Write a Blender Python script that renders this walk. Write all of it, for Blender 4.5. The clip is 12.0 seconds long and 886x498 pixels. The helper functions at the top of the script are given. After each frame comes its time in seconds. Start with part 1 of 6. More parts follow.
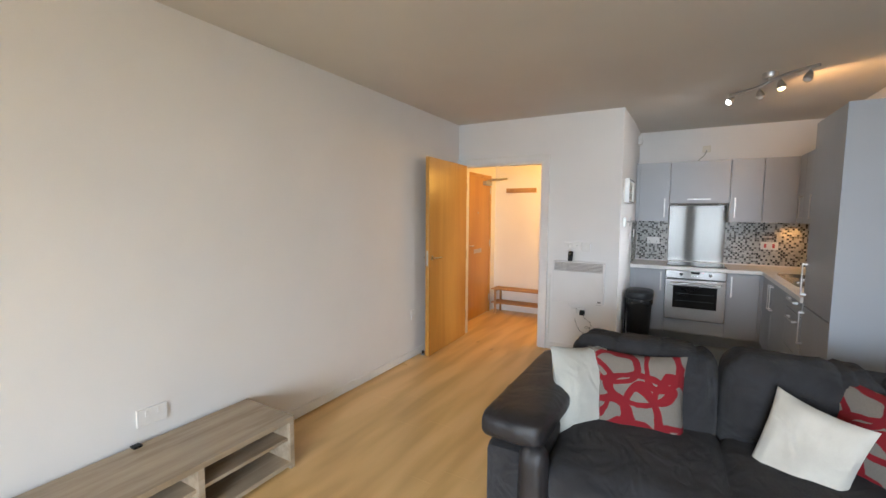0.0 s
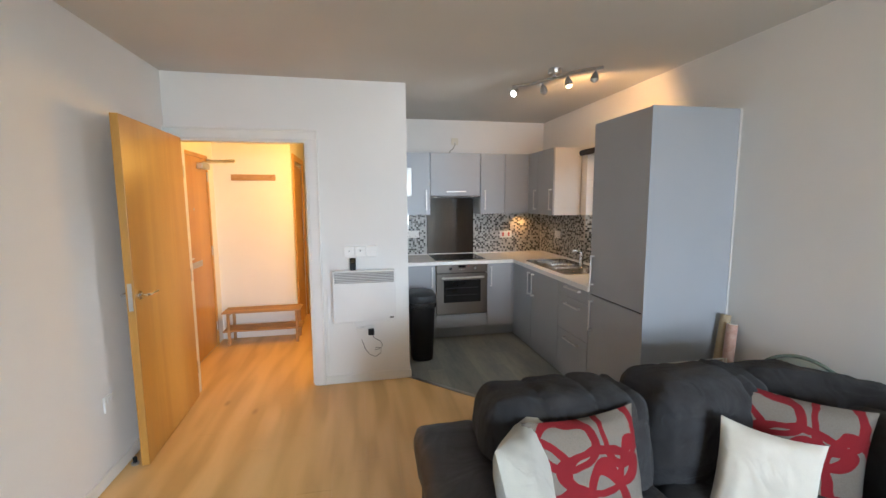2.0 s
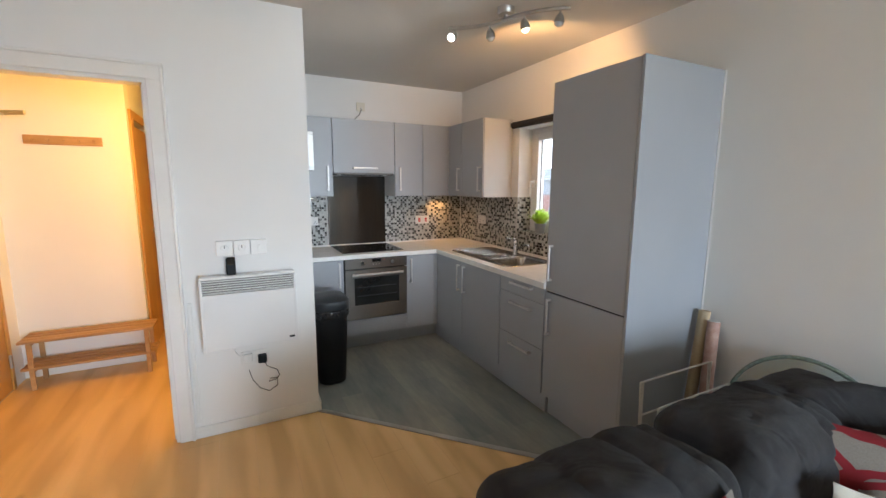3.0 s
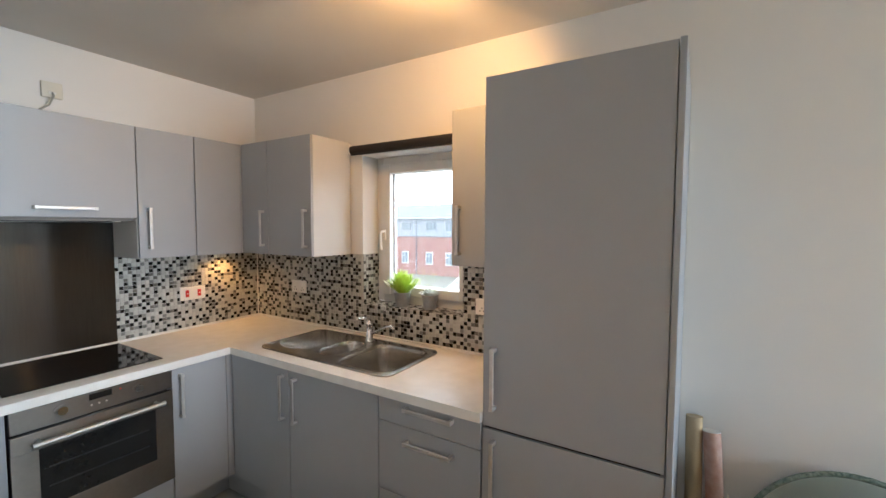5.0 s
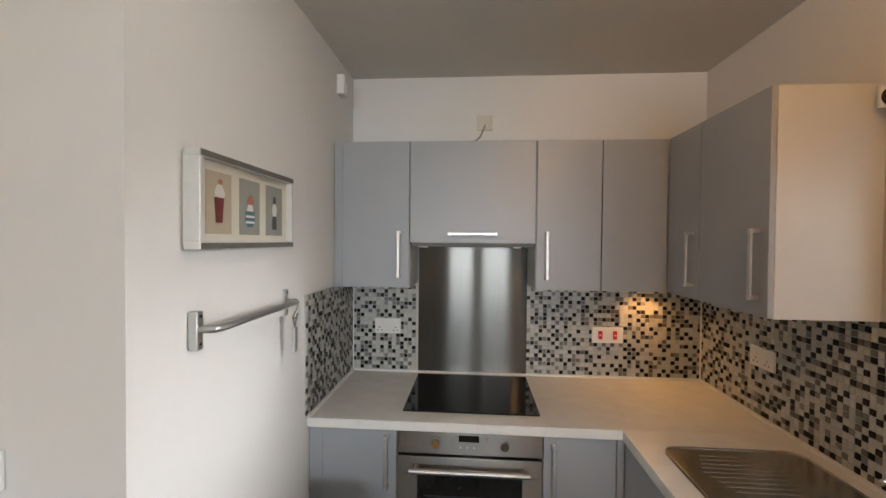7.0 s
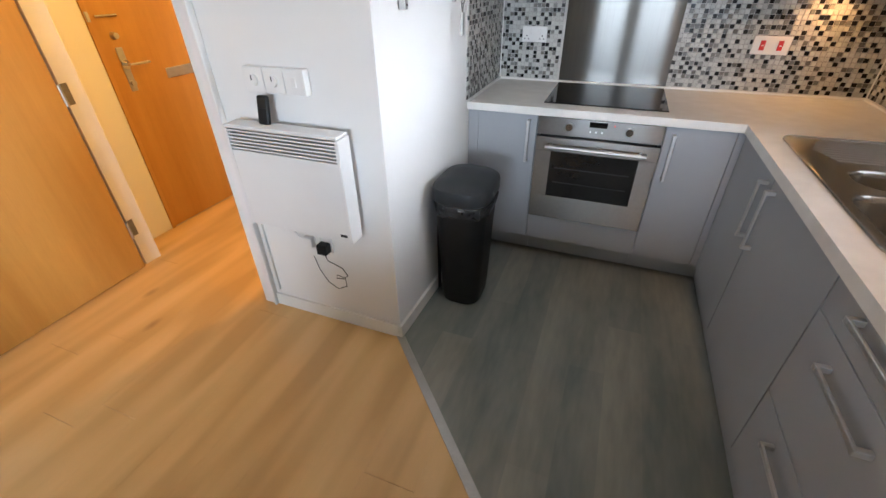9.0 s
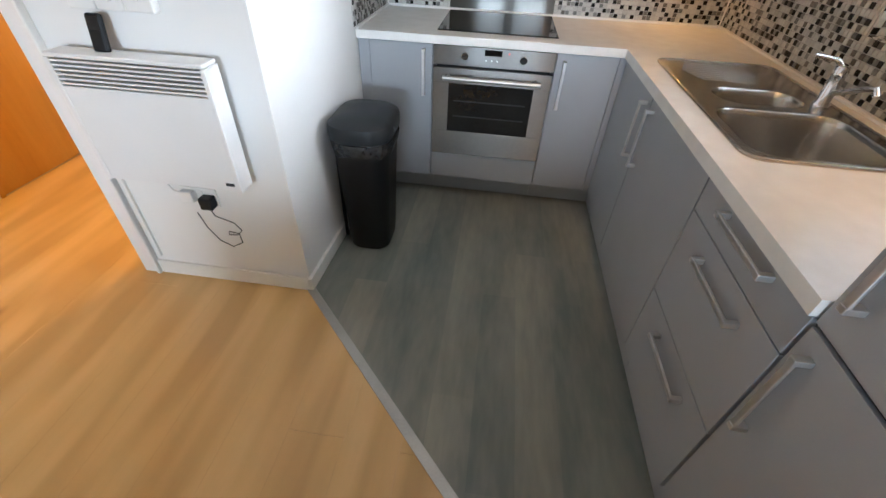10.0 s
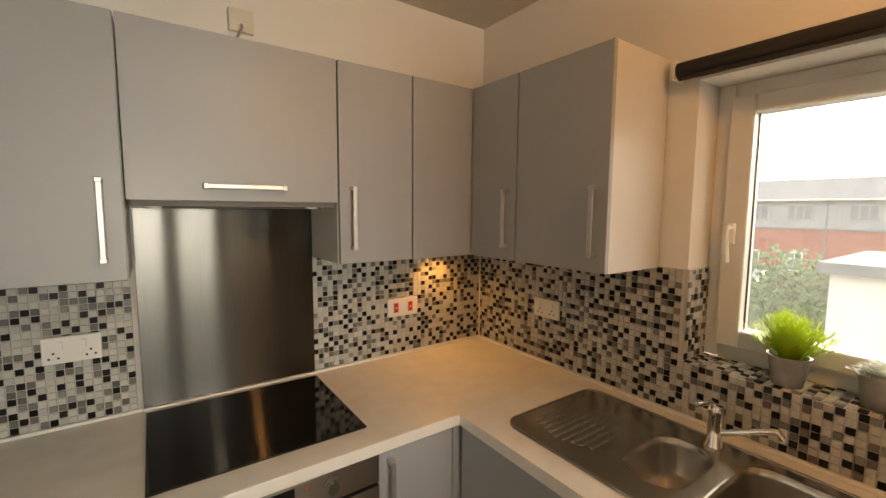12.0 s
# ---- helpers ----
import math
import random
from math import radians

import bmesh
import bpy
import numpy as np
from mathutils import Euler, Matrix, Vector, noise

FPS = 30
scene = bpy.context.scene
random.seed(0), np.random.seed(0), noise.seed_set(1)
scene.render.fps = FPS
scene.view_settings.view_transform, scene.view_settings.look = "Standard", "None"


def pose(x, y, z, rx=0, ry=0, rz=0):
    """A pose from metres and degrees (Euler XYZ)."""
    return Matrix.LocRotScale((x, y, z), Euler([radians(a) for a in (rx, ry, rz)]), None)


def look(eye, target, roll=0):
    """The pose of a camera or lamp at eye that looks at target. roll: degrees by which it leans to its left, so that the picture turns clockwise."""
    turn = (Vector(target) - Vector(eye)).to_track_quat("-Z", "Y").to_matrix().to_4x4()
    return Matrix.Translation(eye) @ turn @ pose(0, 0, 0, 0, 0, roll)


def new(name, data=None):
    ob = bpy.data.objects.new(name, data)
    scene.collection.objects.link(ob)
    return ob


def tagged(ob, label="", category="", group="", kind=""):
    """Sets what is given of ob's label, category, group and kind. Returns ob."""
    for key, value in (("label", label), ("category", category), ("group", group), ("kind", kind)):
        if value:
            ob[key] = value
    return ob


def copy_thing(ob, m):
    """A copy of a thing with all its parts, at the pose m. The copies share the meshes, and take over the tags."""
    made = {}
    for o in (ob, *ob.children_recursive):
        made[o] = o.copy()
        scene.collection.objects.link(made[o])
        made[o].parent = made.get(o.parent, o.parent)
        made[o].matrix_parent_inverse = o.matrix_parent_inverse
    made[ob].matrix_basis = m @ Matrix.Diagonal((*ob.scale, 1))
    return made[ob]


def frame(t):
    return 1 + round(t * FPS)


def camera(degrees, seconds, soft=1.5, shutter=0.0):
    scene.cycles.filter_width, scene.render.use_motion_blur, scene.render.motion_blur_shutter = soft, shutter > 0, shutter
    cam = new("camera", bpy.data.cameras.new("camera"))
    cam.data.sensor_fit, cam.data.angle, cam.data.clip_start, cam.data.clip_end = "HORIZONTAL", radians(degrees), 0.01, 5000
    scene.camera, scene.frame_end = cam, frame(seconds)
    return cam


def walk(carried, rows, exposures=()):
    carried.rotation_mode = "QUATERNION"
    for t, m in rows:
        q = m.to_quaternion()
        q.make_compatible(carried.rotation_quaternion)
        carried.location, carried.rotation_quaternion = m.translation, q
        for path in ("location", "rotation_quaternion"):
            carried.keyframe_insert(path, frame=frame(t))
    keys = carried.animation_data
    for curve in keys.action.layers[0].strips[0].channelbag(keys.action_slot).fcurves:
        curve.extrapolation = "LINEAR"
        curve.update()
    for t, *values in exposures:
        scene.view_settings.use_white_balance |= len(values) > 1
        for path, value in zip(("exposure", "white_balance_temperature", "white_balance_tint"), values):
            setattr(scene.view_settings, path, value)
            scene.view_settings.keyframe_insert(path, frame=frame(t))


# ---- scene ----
cam = camera(93.6, 12.0)
PATH = [
    (0, (0.789, 0.475, 1.482), (-0.193, 2.209, 1.314), 0.4),
    (0.5, (0.466, 0.499, 1.545), (-0.033, 2.426, 1.355), -0.4),
    (1, (0.199, 0.71, 1.552), (0.062, 2.696, 1.363), -0.8),
    (1.5, (-0.01, 1.042, 1.545), (0.121, 3.026, 1.333), -0.7),
    (2, (-0.14, 1.433, 1.568), (0.254, 3.381, 1.338), -0.3),
    (2.5, (-0.154, 1.864, 1.538), (0.475, 3.745, 1.288), -0.0),
    (3, (-0.169, 2.275, 1.516), (0.723, 4.039, 1.214), 0.3),
    (3.2, (-0.179, 2.452, 1.517), (0.812, 4.16, 1.196), 0.3),
    (4.8, (0.144, 3.538, 1.575), (1.84, 4.583, 1.396), 0.4),
    (5, (0.221, 3.629, 1.596), (1.926, 4.67, 1.483), 0.2),
    (5.5, (0.513, 3.802, 1.606), (2.06, 5.069, 1.621), 0.4),
    (6, (0.733, 3.996, 1.64), (1.911, 5.611, 1.687), 0.6),
    (6.5, (0.872, 4.195, 1.647), (1.457, 6.107, 1.705), 0.2),
    (7, (0.985, 4.2, 1.639), (0.835, 6.194, 1.6), 0.5),
    (7.5, (1.012, 4.075, 1.604), (0.302, 5.931, 1.375), 0.4),
    (7.7, (1.022, 4.009, 1.583), (0.168, 5.79, 1.269), 0.1),
    (9.3, (1.009, 3.683, 1.403), (0.495, 5.168, 0.166), 0.2),
    (9.5, (1.036, 3.667, 1.378), (0.617, 5.136, 0.086), 0.8),
    (10, (1.001, 3.737, 1.381), (0.838, 5.267, 0.104), 2.8),
    (10.5, (0.841, 3.979, 1.449), (0.921, 5.68, 0.399), 3.2),
    (11, (0.797, 4.224, 1.509), (1.094, 6.065, 0.785), 2.2),
    (11.5, (0.755, 4.488, 1.574), (1.369, 6.343, 1.15), 1.2),
    (12, (0.729, 4.77, 1.611), (1.874, 6.398, 1.418), 0.4),
]
walk(cam, [(t, look(eye, target, roll)) for t, eye, target, roll in PATH], [(0.0, 0.58, 6000, 9), (1.0, 0.83, 5800, 8), (3.0, 0.85, 5800, 6), (5.0, 1.05, 5850, 5), (5.5, 0.78, 5850, 4), (6.0, 0.70, 6000, 8), (6.5, 0.50, 6400, 9), (7.0, 0.44, 6600, 9), (7.7, 0.24, 6900, 9), (9.3, 1.06, 5700, 9), (10.0, 1.12, 5700, 6), (10.5, 0.96, 5100, 8), (11.0, 0.72, 5400, 8), (11.5, 0.66, 7800, 9), (12.0, 0.63, 8700, 10)])

# ---- helpers for building ----
WORLD = {}


def thing(name, x, y, z, label, category, group="", kind=""):
    """An Empty at the base of a thing."""
    ob = new(name)
    ob.empty_display_size = 0.05
    ob.location = (x, y, z)
    WORLD[ob] = Matrix.Translation((x, y, z))
    return tagged(ob, label, category, group, kind)


def part(name, bm, material, parent=None, label="", m=None, smooth=False):
    """Links a bmesh as one mesh object under a thing or a part; world coordinates unless m is given."""
    if m is None:
        co = [v.co for v in bm.verts]
        c = Vector([(min(v[i] for v in co) + max(v[i] for v in co)) / 2 for i in range(3)])
        bmesh.ops.translate(bm, verts=bm.verts, vec=-c)
        m = Matrix.Translation(c)
    bmesh.ops.recalc_face_normals(bm, faces=bm.faces)
    me = bpy.data.meshes.new(name)
    bm.to_mesh(me)
    bm.free()
    me.materials.append(material)
    if smooth:
        for p in me.polygons:
            p.use_smooth = True
        me.set_sharp_from_angle(angle=radians(40))
    ob = new(name, me)
    WORLD[ob] = m
    if parent:
        ob.parent = parent
        ob.matrix_basis = WORLD[parent].inverted() @ m
    else:
        ob.matrix_basis = m
    return tagged(ob, label) if label else ob


def setting(name, bm, material, label, category):
    return tagged(part(name, bm, material), label, category, "", "structure")


def nb():
    return bmesh.new()


def bx(bm, x0, x1, y0, y1, z0, z1, bev=0.0, seg=2):
    """A box between the given limits, with rounded edges."""
    made = bmesh.ops.create_cube(bm, size=1.0)["verts"]
    for v in made:
        v.co = Vector((x0 + (x1 - x0) * (v.co.x + 0.5), y0 + (y1 - y0) * (v.co.y + 0.5), z0 + (z1 - z0) * (v.co.z + 0.5)))
    if bev:
        edges = list({e for v in made for e in v.link_edges})
        bmesh.ops.bevel(bm, geom=edges, offset=bev, segments=seg, affect="EDGES", profile=0.5)
    return bm


def box(x0, x1, y0, y1, z0, z1, bev=0.0, seg=2):
    return bx(nb(), x0, x1, y0, y1, z0, z1, bev, seg)


def rod(bm, p0, p1, r, r2=None, n=14, caps=True):
    """A straight round bar or cone from p0 to p1."""
    p0, p1 = Vector(p0), Vector(p1)
    d = p1 - p0
    m = Matrix.Translation((p0 + p1) / 2) @ d.to_track_quat("Z", "Y").to_matrix().to_4x4()
    bmesh.ops.create_cone(bm, cap_ends=caps, segments=n, radius1=r, radius2=r if r2 is None else r2, depth=d.length, matrix=m)
    return bm


def tube(bm, pts, r, n=8):
    """A bent round bar along a row of places."""
    pts = [Vector(p) for p in pts]
    rings, side = [], None
    for i, p in enumerate(pts):
        d = (pts[min(i + 1, len(pts) - 1)] - pts[max(i - 1, 0)]).normalized()
        if side is None:
            side = d.orthogonal().normalized()
        side = (side - d * side.dot(d)).normalized()
        up = d.cross(side)
        rings.append([bm.verts.new(p + r * (side * math.cos(a) + up * math.sin(a))) for a in [2 * math.pi * k / n for k in range(n)]])
    for a, b in zip(rings, rings[1:]):
        for k in range(n):
            bm.faces.new((a[k], a[(k + 1) % n], b[(k + 1) % n], b[k]))
    bm.faces.new(rings[0]), bm.faces.new(rings[-1])
    return bm


def lathe(bm, profile, x, y, n=24, sx=1.0, sy=1.0):
    """A turned body round an upright axis; profile of (radius, z)."""
    rings = []
    for r, z in profile:
        rings.append([bm.verts.new((x + sx * r * math.cos(2 * math.pi * k / n), y + sy * r * math.sin(2 * math.pi * k / n), z)) for k in range(n)])
    for a, b in zip(rings, rings[1:]):
        for k in range(n):
            bm.faces.new((a[k], a[(k + 1) % n], b[(k + 1) % n], b[k]))
    if profile[0][0] > 0:
        bm.faces.new(rings[0])
    if profile[-1][0] > 0:
        bm.faces.new(rings[-1])
    bmesh.ops.remove_doubles(bm, verts=bm.verts, dist=1e-5)
    return bm


def prism(bm, outline, lo, hi, axis="z"):
    """An outline of 2D places drawn out from lo to hi along an axis."""
    def at(p, h):
        return {"z": (p[0], p[1], h), "y": (p[0], h, p[1]), "x": (h, p[0], p[1])}[axis]
    a = [bm.verts.new(at(p, lo)) for p in outline]
    b = [bm.verts.new(at(p, hi)) for p in outline]
    bm.faces.new(a), bm.faces.new(b)
    for k in range(len(a)):
        bm.faces.new((a[k], a[(k + 1) % len(a)], b[(k + 1) % len(a)], b[k]))
    return bm


def rounded(x0, x1, y0, y1, r, n=6):
    """A rectangle's outline with round corners."""
    out = []
    for cx, cy, a0 in ((x1 - r, y1 - r, 0), (x0 + r, y1 - r, 90), (x0 + r, y0 + r, 180), (x1 - r, y0 + r, 270)):
        for k in range(n + 1):
            a = radians(a0 + 90 * k / n)
            out.append((cx + r * math.cos(a), cy + r * math.sin(a)))
    return out


def soft(w, d, h, r, puff=0.02, rough=0.006, cuts=9, seed=0, pleats=()):
    """An upholstered block round its own middle: round edges, bulged faces, slight dents."""
    bm = nb()
    bmesh.ops.create_cube(bm, size=1.0)
    bmesh.ops.subdivide_edges(bm, edges=bm.edges, cuts=cuts, use_grid_fill=True)
    half = Vector((w / 2, d / 2, h / 2))
    for v in bm.verts:
        u = Vector((v.co.x * 2, v.co.y * 2, v.co.z * 2))
        p = Vector((u.x * half.x, u.y * half.y, u.z * half.z))
        core = Vector([max(-half[i] + r, min(half[i] - r, p[i])) for i in range(3)])
        if (p - core).length > 1e-6:
            p = core + (p - core).normalized() * r
        for i in range(3):
            j, k = (i + 1) % 3, (i + 2) % 3
            if abs(u[i]) > 0.99:
                p[i] += math.copysign(puff * (1 - u[j] ** 2) * (1 - u[k] ** 2), u[i])
        p += Vector((noise.noise(p * 5 + Vector((seed, 0, 0))), noise.noise(p * 5 + Vector((0, seed, 7))), noise.noise(p * 5 + Vector((3, 0, seed))))) * rough
        fold = abs(noise.noise(Vector((p.x * 9 + seed * 3.1, p.y * 9, p.z * 3)))) - 0.2
        p += u.normalized() * fold * rough * 1.6
        for px in pleats:
            top = max(0.0, min(1.0, (u.z - 0.1) / 0.5))
            q = Vector((0, p.y, p.z))
            if q.length > 0:
                p -= q.normalized() * (0.013 * top * math.exp(-((p.x - px) / 0.016) ** 2))
        if pleats:
            p.y += 0.010 * math.exp(-((p.z - half.z * 0.45) / 0.014) ** 2) * (1 if u.y < -0.9 else 0)
        v.co = p
    return bm


def pillow(w, h, t, seed=0, n=22):
    """A filled cushion in its own x and z, thick in y, with drawn-out corners and a seam."""
    bm = nb()
    grid = []
    for side in (1, -1):
        rows = []
        for i in range(n + 1):
            row = []
            for j in range(n + 1):
                u, v = 2 * i / n - 1, 2 * j / n - 1
                f = max(0.0, (1 - u * u) * (1 - v * v)) ** 0.45
                pinch = 1 - 0.09 * (1 - abs(u) ** 2) * (abs(v) ** 4)
                pinch2 = 1 - 0.09 * (1 - abs(v) ** 2) * (abs(u) ** 4)
                wr = noise.noise(Vector((u * 2.2 + seed, v * 2.2, side))) * 0.010 * f + noise.noise(Vector((u * 6 + seed, v * 6, side * 3))) * 0.003
                row.append(bm.verts.new((u * w / 2 * pinch2, side * (t / 2 * f) + (wr if f > 0 else 0), v * h / 2 * pinch)))
            rows.append(row)
        grid.append(rows)
        for i in range(n):
            for j in range(n):
                bm.faces.new((rows[i][j], rows[i + 1][j], rows[i + 1][j + 1], rows[i][j + 1]))
    bmesh.ops.remove_doubles(bm, verts=bm.verts, dist=0.0015)
    return bm

# ---- world and lights ----
world = bpy.data.worlds.new("sky")
scene.world = world
world.use_nodes = True
wt = world.node_tree
sky = wt.nodes.new("ShaderNodeTexSky")
sky.sky_type = "NISHITA"
sky.sun_disc = False
sky.sun_elevation, sky.sun_rotation = radians(8), radians(92)
sky.air_density, sky.dust_density = 1.0, 5.0
haze = wt.nodes.new("ShaderNodeMixRGB")
haze.inputs[0].default_value = 0.6
haze.inputs[2].default_value = (24.0, 25.6, 28.0, 1)
wt.links.new(sky.outputs[0], haze.inputs[1])
wt.links.new(haze.outputs[0], wt.nodes["Background"].inputs[0])
wt.nodes["Background"].inputs[1].default_value = 0.15


def lamp(name, kind, m, power, colour, **more):
    data = bpy.data.lights.new(name, kind)
    data.energy, data.color = power, colour
    for key, value in more.items():
        if key == "size":
            data.shape, data.size, data.size_y = "RECTANGLE", value[0], value[1]
        elif key == "radius":
            data.shadow_soft_size = value
        elif key == "cone":
            data.spot_size, data.spot_blend = radians(value[0]), value[1]
        elif key == "spread":
            data.spread = radians(value)
        elif key == "angle":
            data.angle = radians(value)
    ob = new(name, data)
    ob.matrix_basis = m
    return ob


DAY = 58.0
SUN = Vector((0.97, -0.03, 0.13))
lamp("sun", "SUN", look(SUN * 20, (0, 0, 0)), 5.0, (0.95, 0.97, 1.0), angle=33)
for wx, wide in ((0.62, 0.62), (1.59, 0.70)):
    lamp("balcony_daylight", "AREA", look((wx, -3.0, 1.3), (wx + 0.03, -2.0, 0.62)), DAY, (0.82, 0.91, 1.0), size=(wide, 1.9), spread=112)
lamp("hall_bulb", "POINT", pose(-0.36, 5.75, 1.95), 26.0, (1.0, 0.50, 0.09), radius=0.06)
lamp("spot_bulb", "SPOT", look((1.45, 4.42, 2.36), (2.2, 5.12, 1.98)), 14.0, (1.0, 0.50, 0.17), radius=0.02, cone=(140, 0.5))
lamp("spot_bulb", "SPOT", look((1.10, 4.72, 2.41), (0.30, 5.25, 1.5)), 10.0, (1.0, 0.95, 0.89), radius=0.03, cone=(150, 0.9))
for bulb_x, bulb_y, power in ((1.88, 6.41, 2.7), (2.06, 4.46, 1.3)):
    lamp("under_cabinet_bulb", "SPOT", look((bulb_x, bulb_y, 1.392), (bulb_x, bulb_y - 0.01, 0.9)), power, (1.0, 0.47, 0.14), radius=0.02, cone=(150, 0.8))


# ---- materials ----
def mat(name, a, b=None, rough=0.5, metal=0.0, scale=6.0, fine=90.0, bump=0.05, stretch=(1, 1, 1), rough_var=0.08, spec=0.5, coat=0.0, local=False, sheen=0.0, aniso=0.0, crease=0.0):
    """Two tones mixed by coarse and fine grain, with uneven gloss and fine relief."""
    m = bpy.data.materials.new(name)
    m.use_nodes = True
    t = m.node_tree
    n, k = t.nodes, t.links
    s = n["Principled BSDF"]
    b = b or tuple(c * 0.9 for c in a)
    if local:
        src = n.new("ShaderNodeTexCoord").outputs["Object"]
    else:
        src = n.new("ShaderNodeNewGeometry").outputs["Position"]
    mp = n.new("ShaderNodeMapping")
    mp.inputs["Scale"].default_value = stretch
    k.new(src, mp.inputs[0])
    c1, c2 = n.new("ShaderNodeTexNoise"), n.new("ShaderNodeTexNoise")
    for c, sc, det in ((c1, scale, 4), (c2, fine, 3)):
        c.inputs["Scale"].default_value = sc
        c.inputs["Detail"].default_value = det
        k.new(mp.outputs[0], c.inputs["Vector"])
    add = n.new("ShaderNodeMath")
    add.operation = "MULTIPLY_ADD"
    add.inputs[1].default_value = 0.35
    k.new(c2.outputs[0], add.inputs[0]), k.new(c1.outputs[0], add.inputs[2])
    ramp = n.new("ShaderNodeValToRGB")
    ramp.color_ramp.elements[0].position, ramp.color_ramp.elements[1].position = 0.45, 0.9
    ramp.color_ramp.elements[0].color, ramp.color_ramp.elements[1].color = (*a, 1), (*b, 1)
    k.new(add.outputs[0], ramp.inputs[0])
    k.new(ramp.outputs[0], s.inputs["Base Color"])
    rr = n.new("ShaderNodeMapRange")
    rr.inputs[3].default_value, rr.inputs[4].default_value = rough - rough_var, rough + rough_var
    k.new(c1.outputs[0], rr.inputs[0]), k.new(rr.outputs[0], s.inputs["Roughness"])
    s.inputs["Metallic"].default_value = metal
    s.inputs["Specular IOR Level"].default_value = spec
    s.inputs["Coat Weight"].default_value = coat
    s.inputs["Sheen Weight"].default_value = sheen
    s.inputs["Anisotropic"].default_value = aniso
    s.inputs["Anisotropic Rotation"].default_value = 0.25 if aniso else 0.0
    if bump:
        bp = n.new("ShaderNodeBump")
        bp.inputs["Strength"].default_value, bp.inputs["Distance"].default_value = bump, 0.01
        k.new(c2.outputs[0], bp.inputs["Height"]), k.new(bp.outputs[0], s.inputs["Normal"])
        if crease:
            c3, b3 = n.new("ShaderNodeTexNoise"), n.new("ShaderNodeBump")
            c3.inputs["Scale"].default_value, c3.inputs["Detail"].default_value, c3.inputs["Distortion"].default_value = 5.0, 2.5, 1.6
            b3.inputs["Strength"].default_value, b3.inputs["Distance"].default_value = crease, 0.05
            k.new(mp.outputs[0], c3.inputs["Vector"]), k.new(c3.outputs[0], b3.inputs["Height"])
            k.new(b3.outputs[0], bp.inputs["Normal"])
    return m


def glow(name, colour, strength):
    m = bpy.data.materials.new(name)
    m.use_nodes = True
    s = m.node_tree.nodes["Principled BSDF"]
    s.inputs["Base Color"].default_value = (*colour, 1)
    s.inputs["Emission Color"].default_value = (*colour, 1)
    s.inputs["Emission Strength"].default_value = strength
    return m


def glass(name, colour=(1, 1, 1), rough=0.0):
    m = bpy.data.materials.new(name)
    m.use_nodes = True
    s = m.node_tree.nodes["Principled BSDF"]
    s.inputs["Base Color"].default_value = (*colour, 1)
    s.inputs["Roughness"].default_value = rough
    s.inputs["Transmission Weight"].default_value = 1.0
    s.inputs["IOR"].default_value = 1.45
    return m


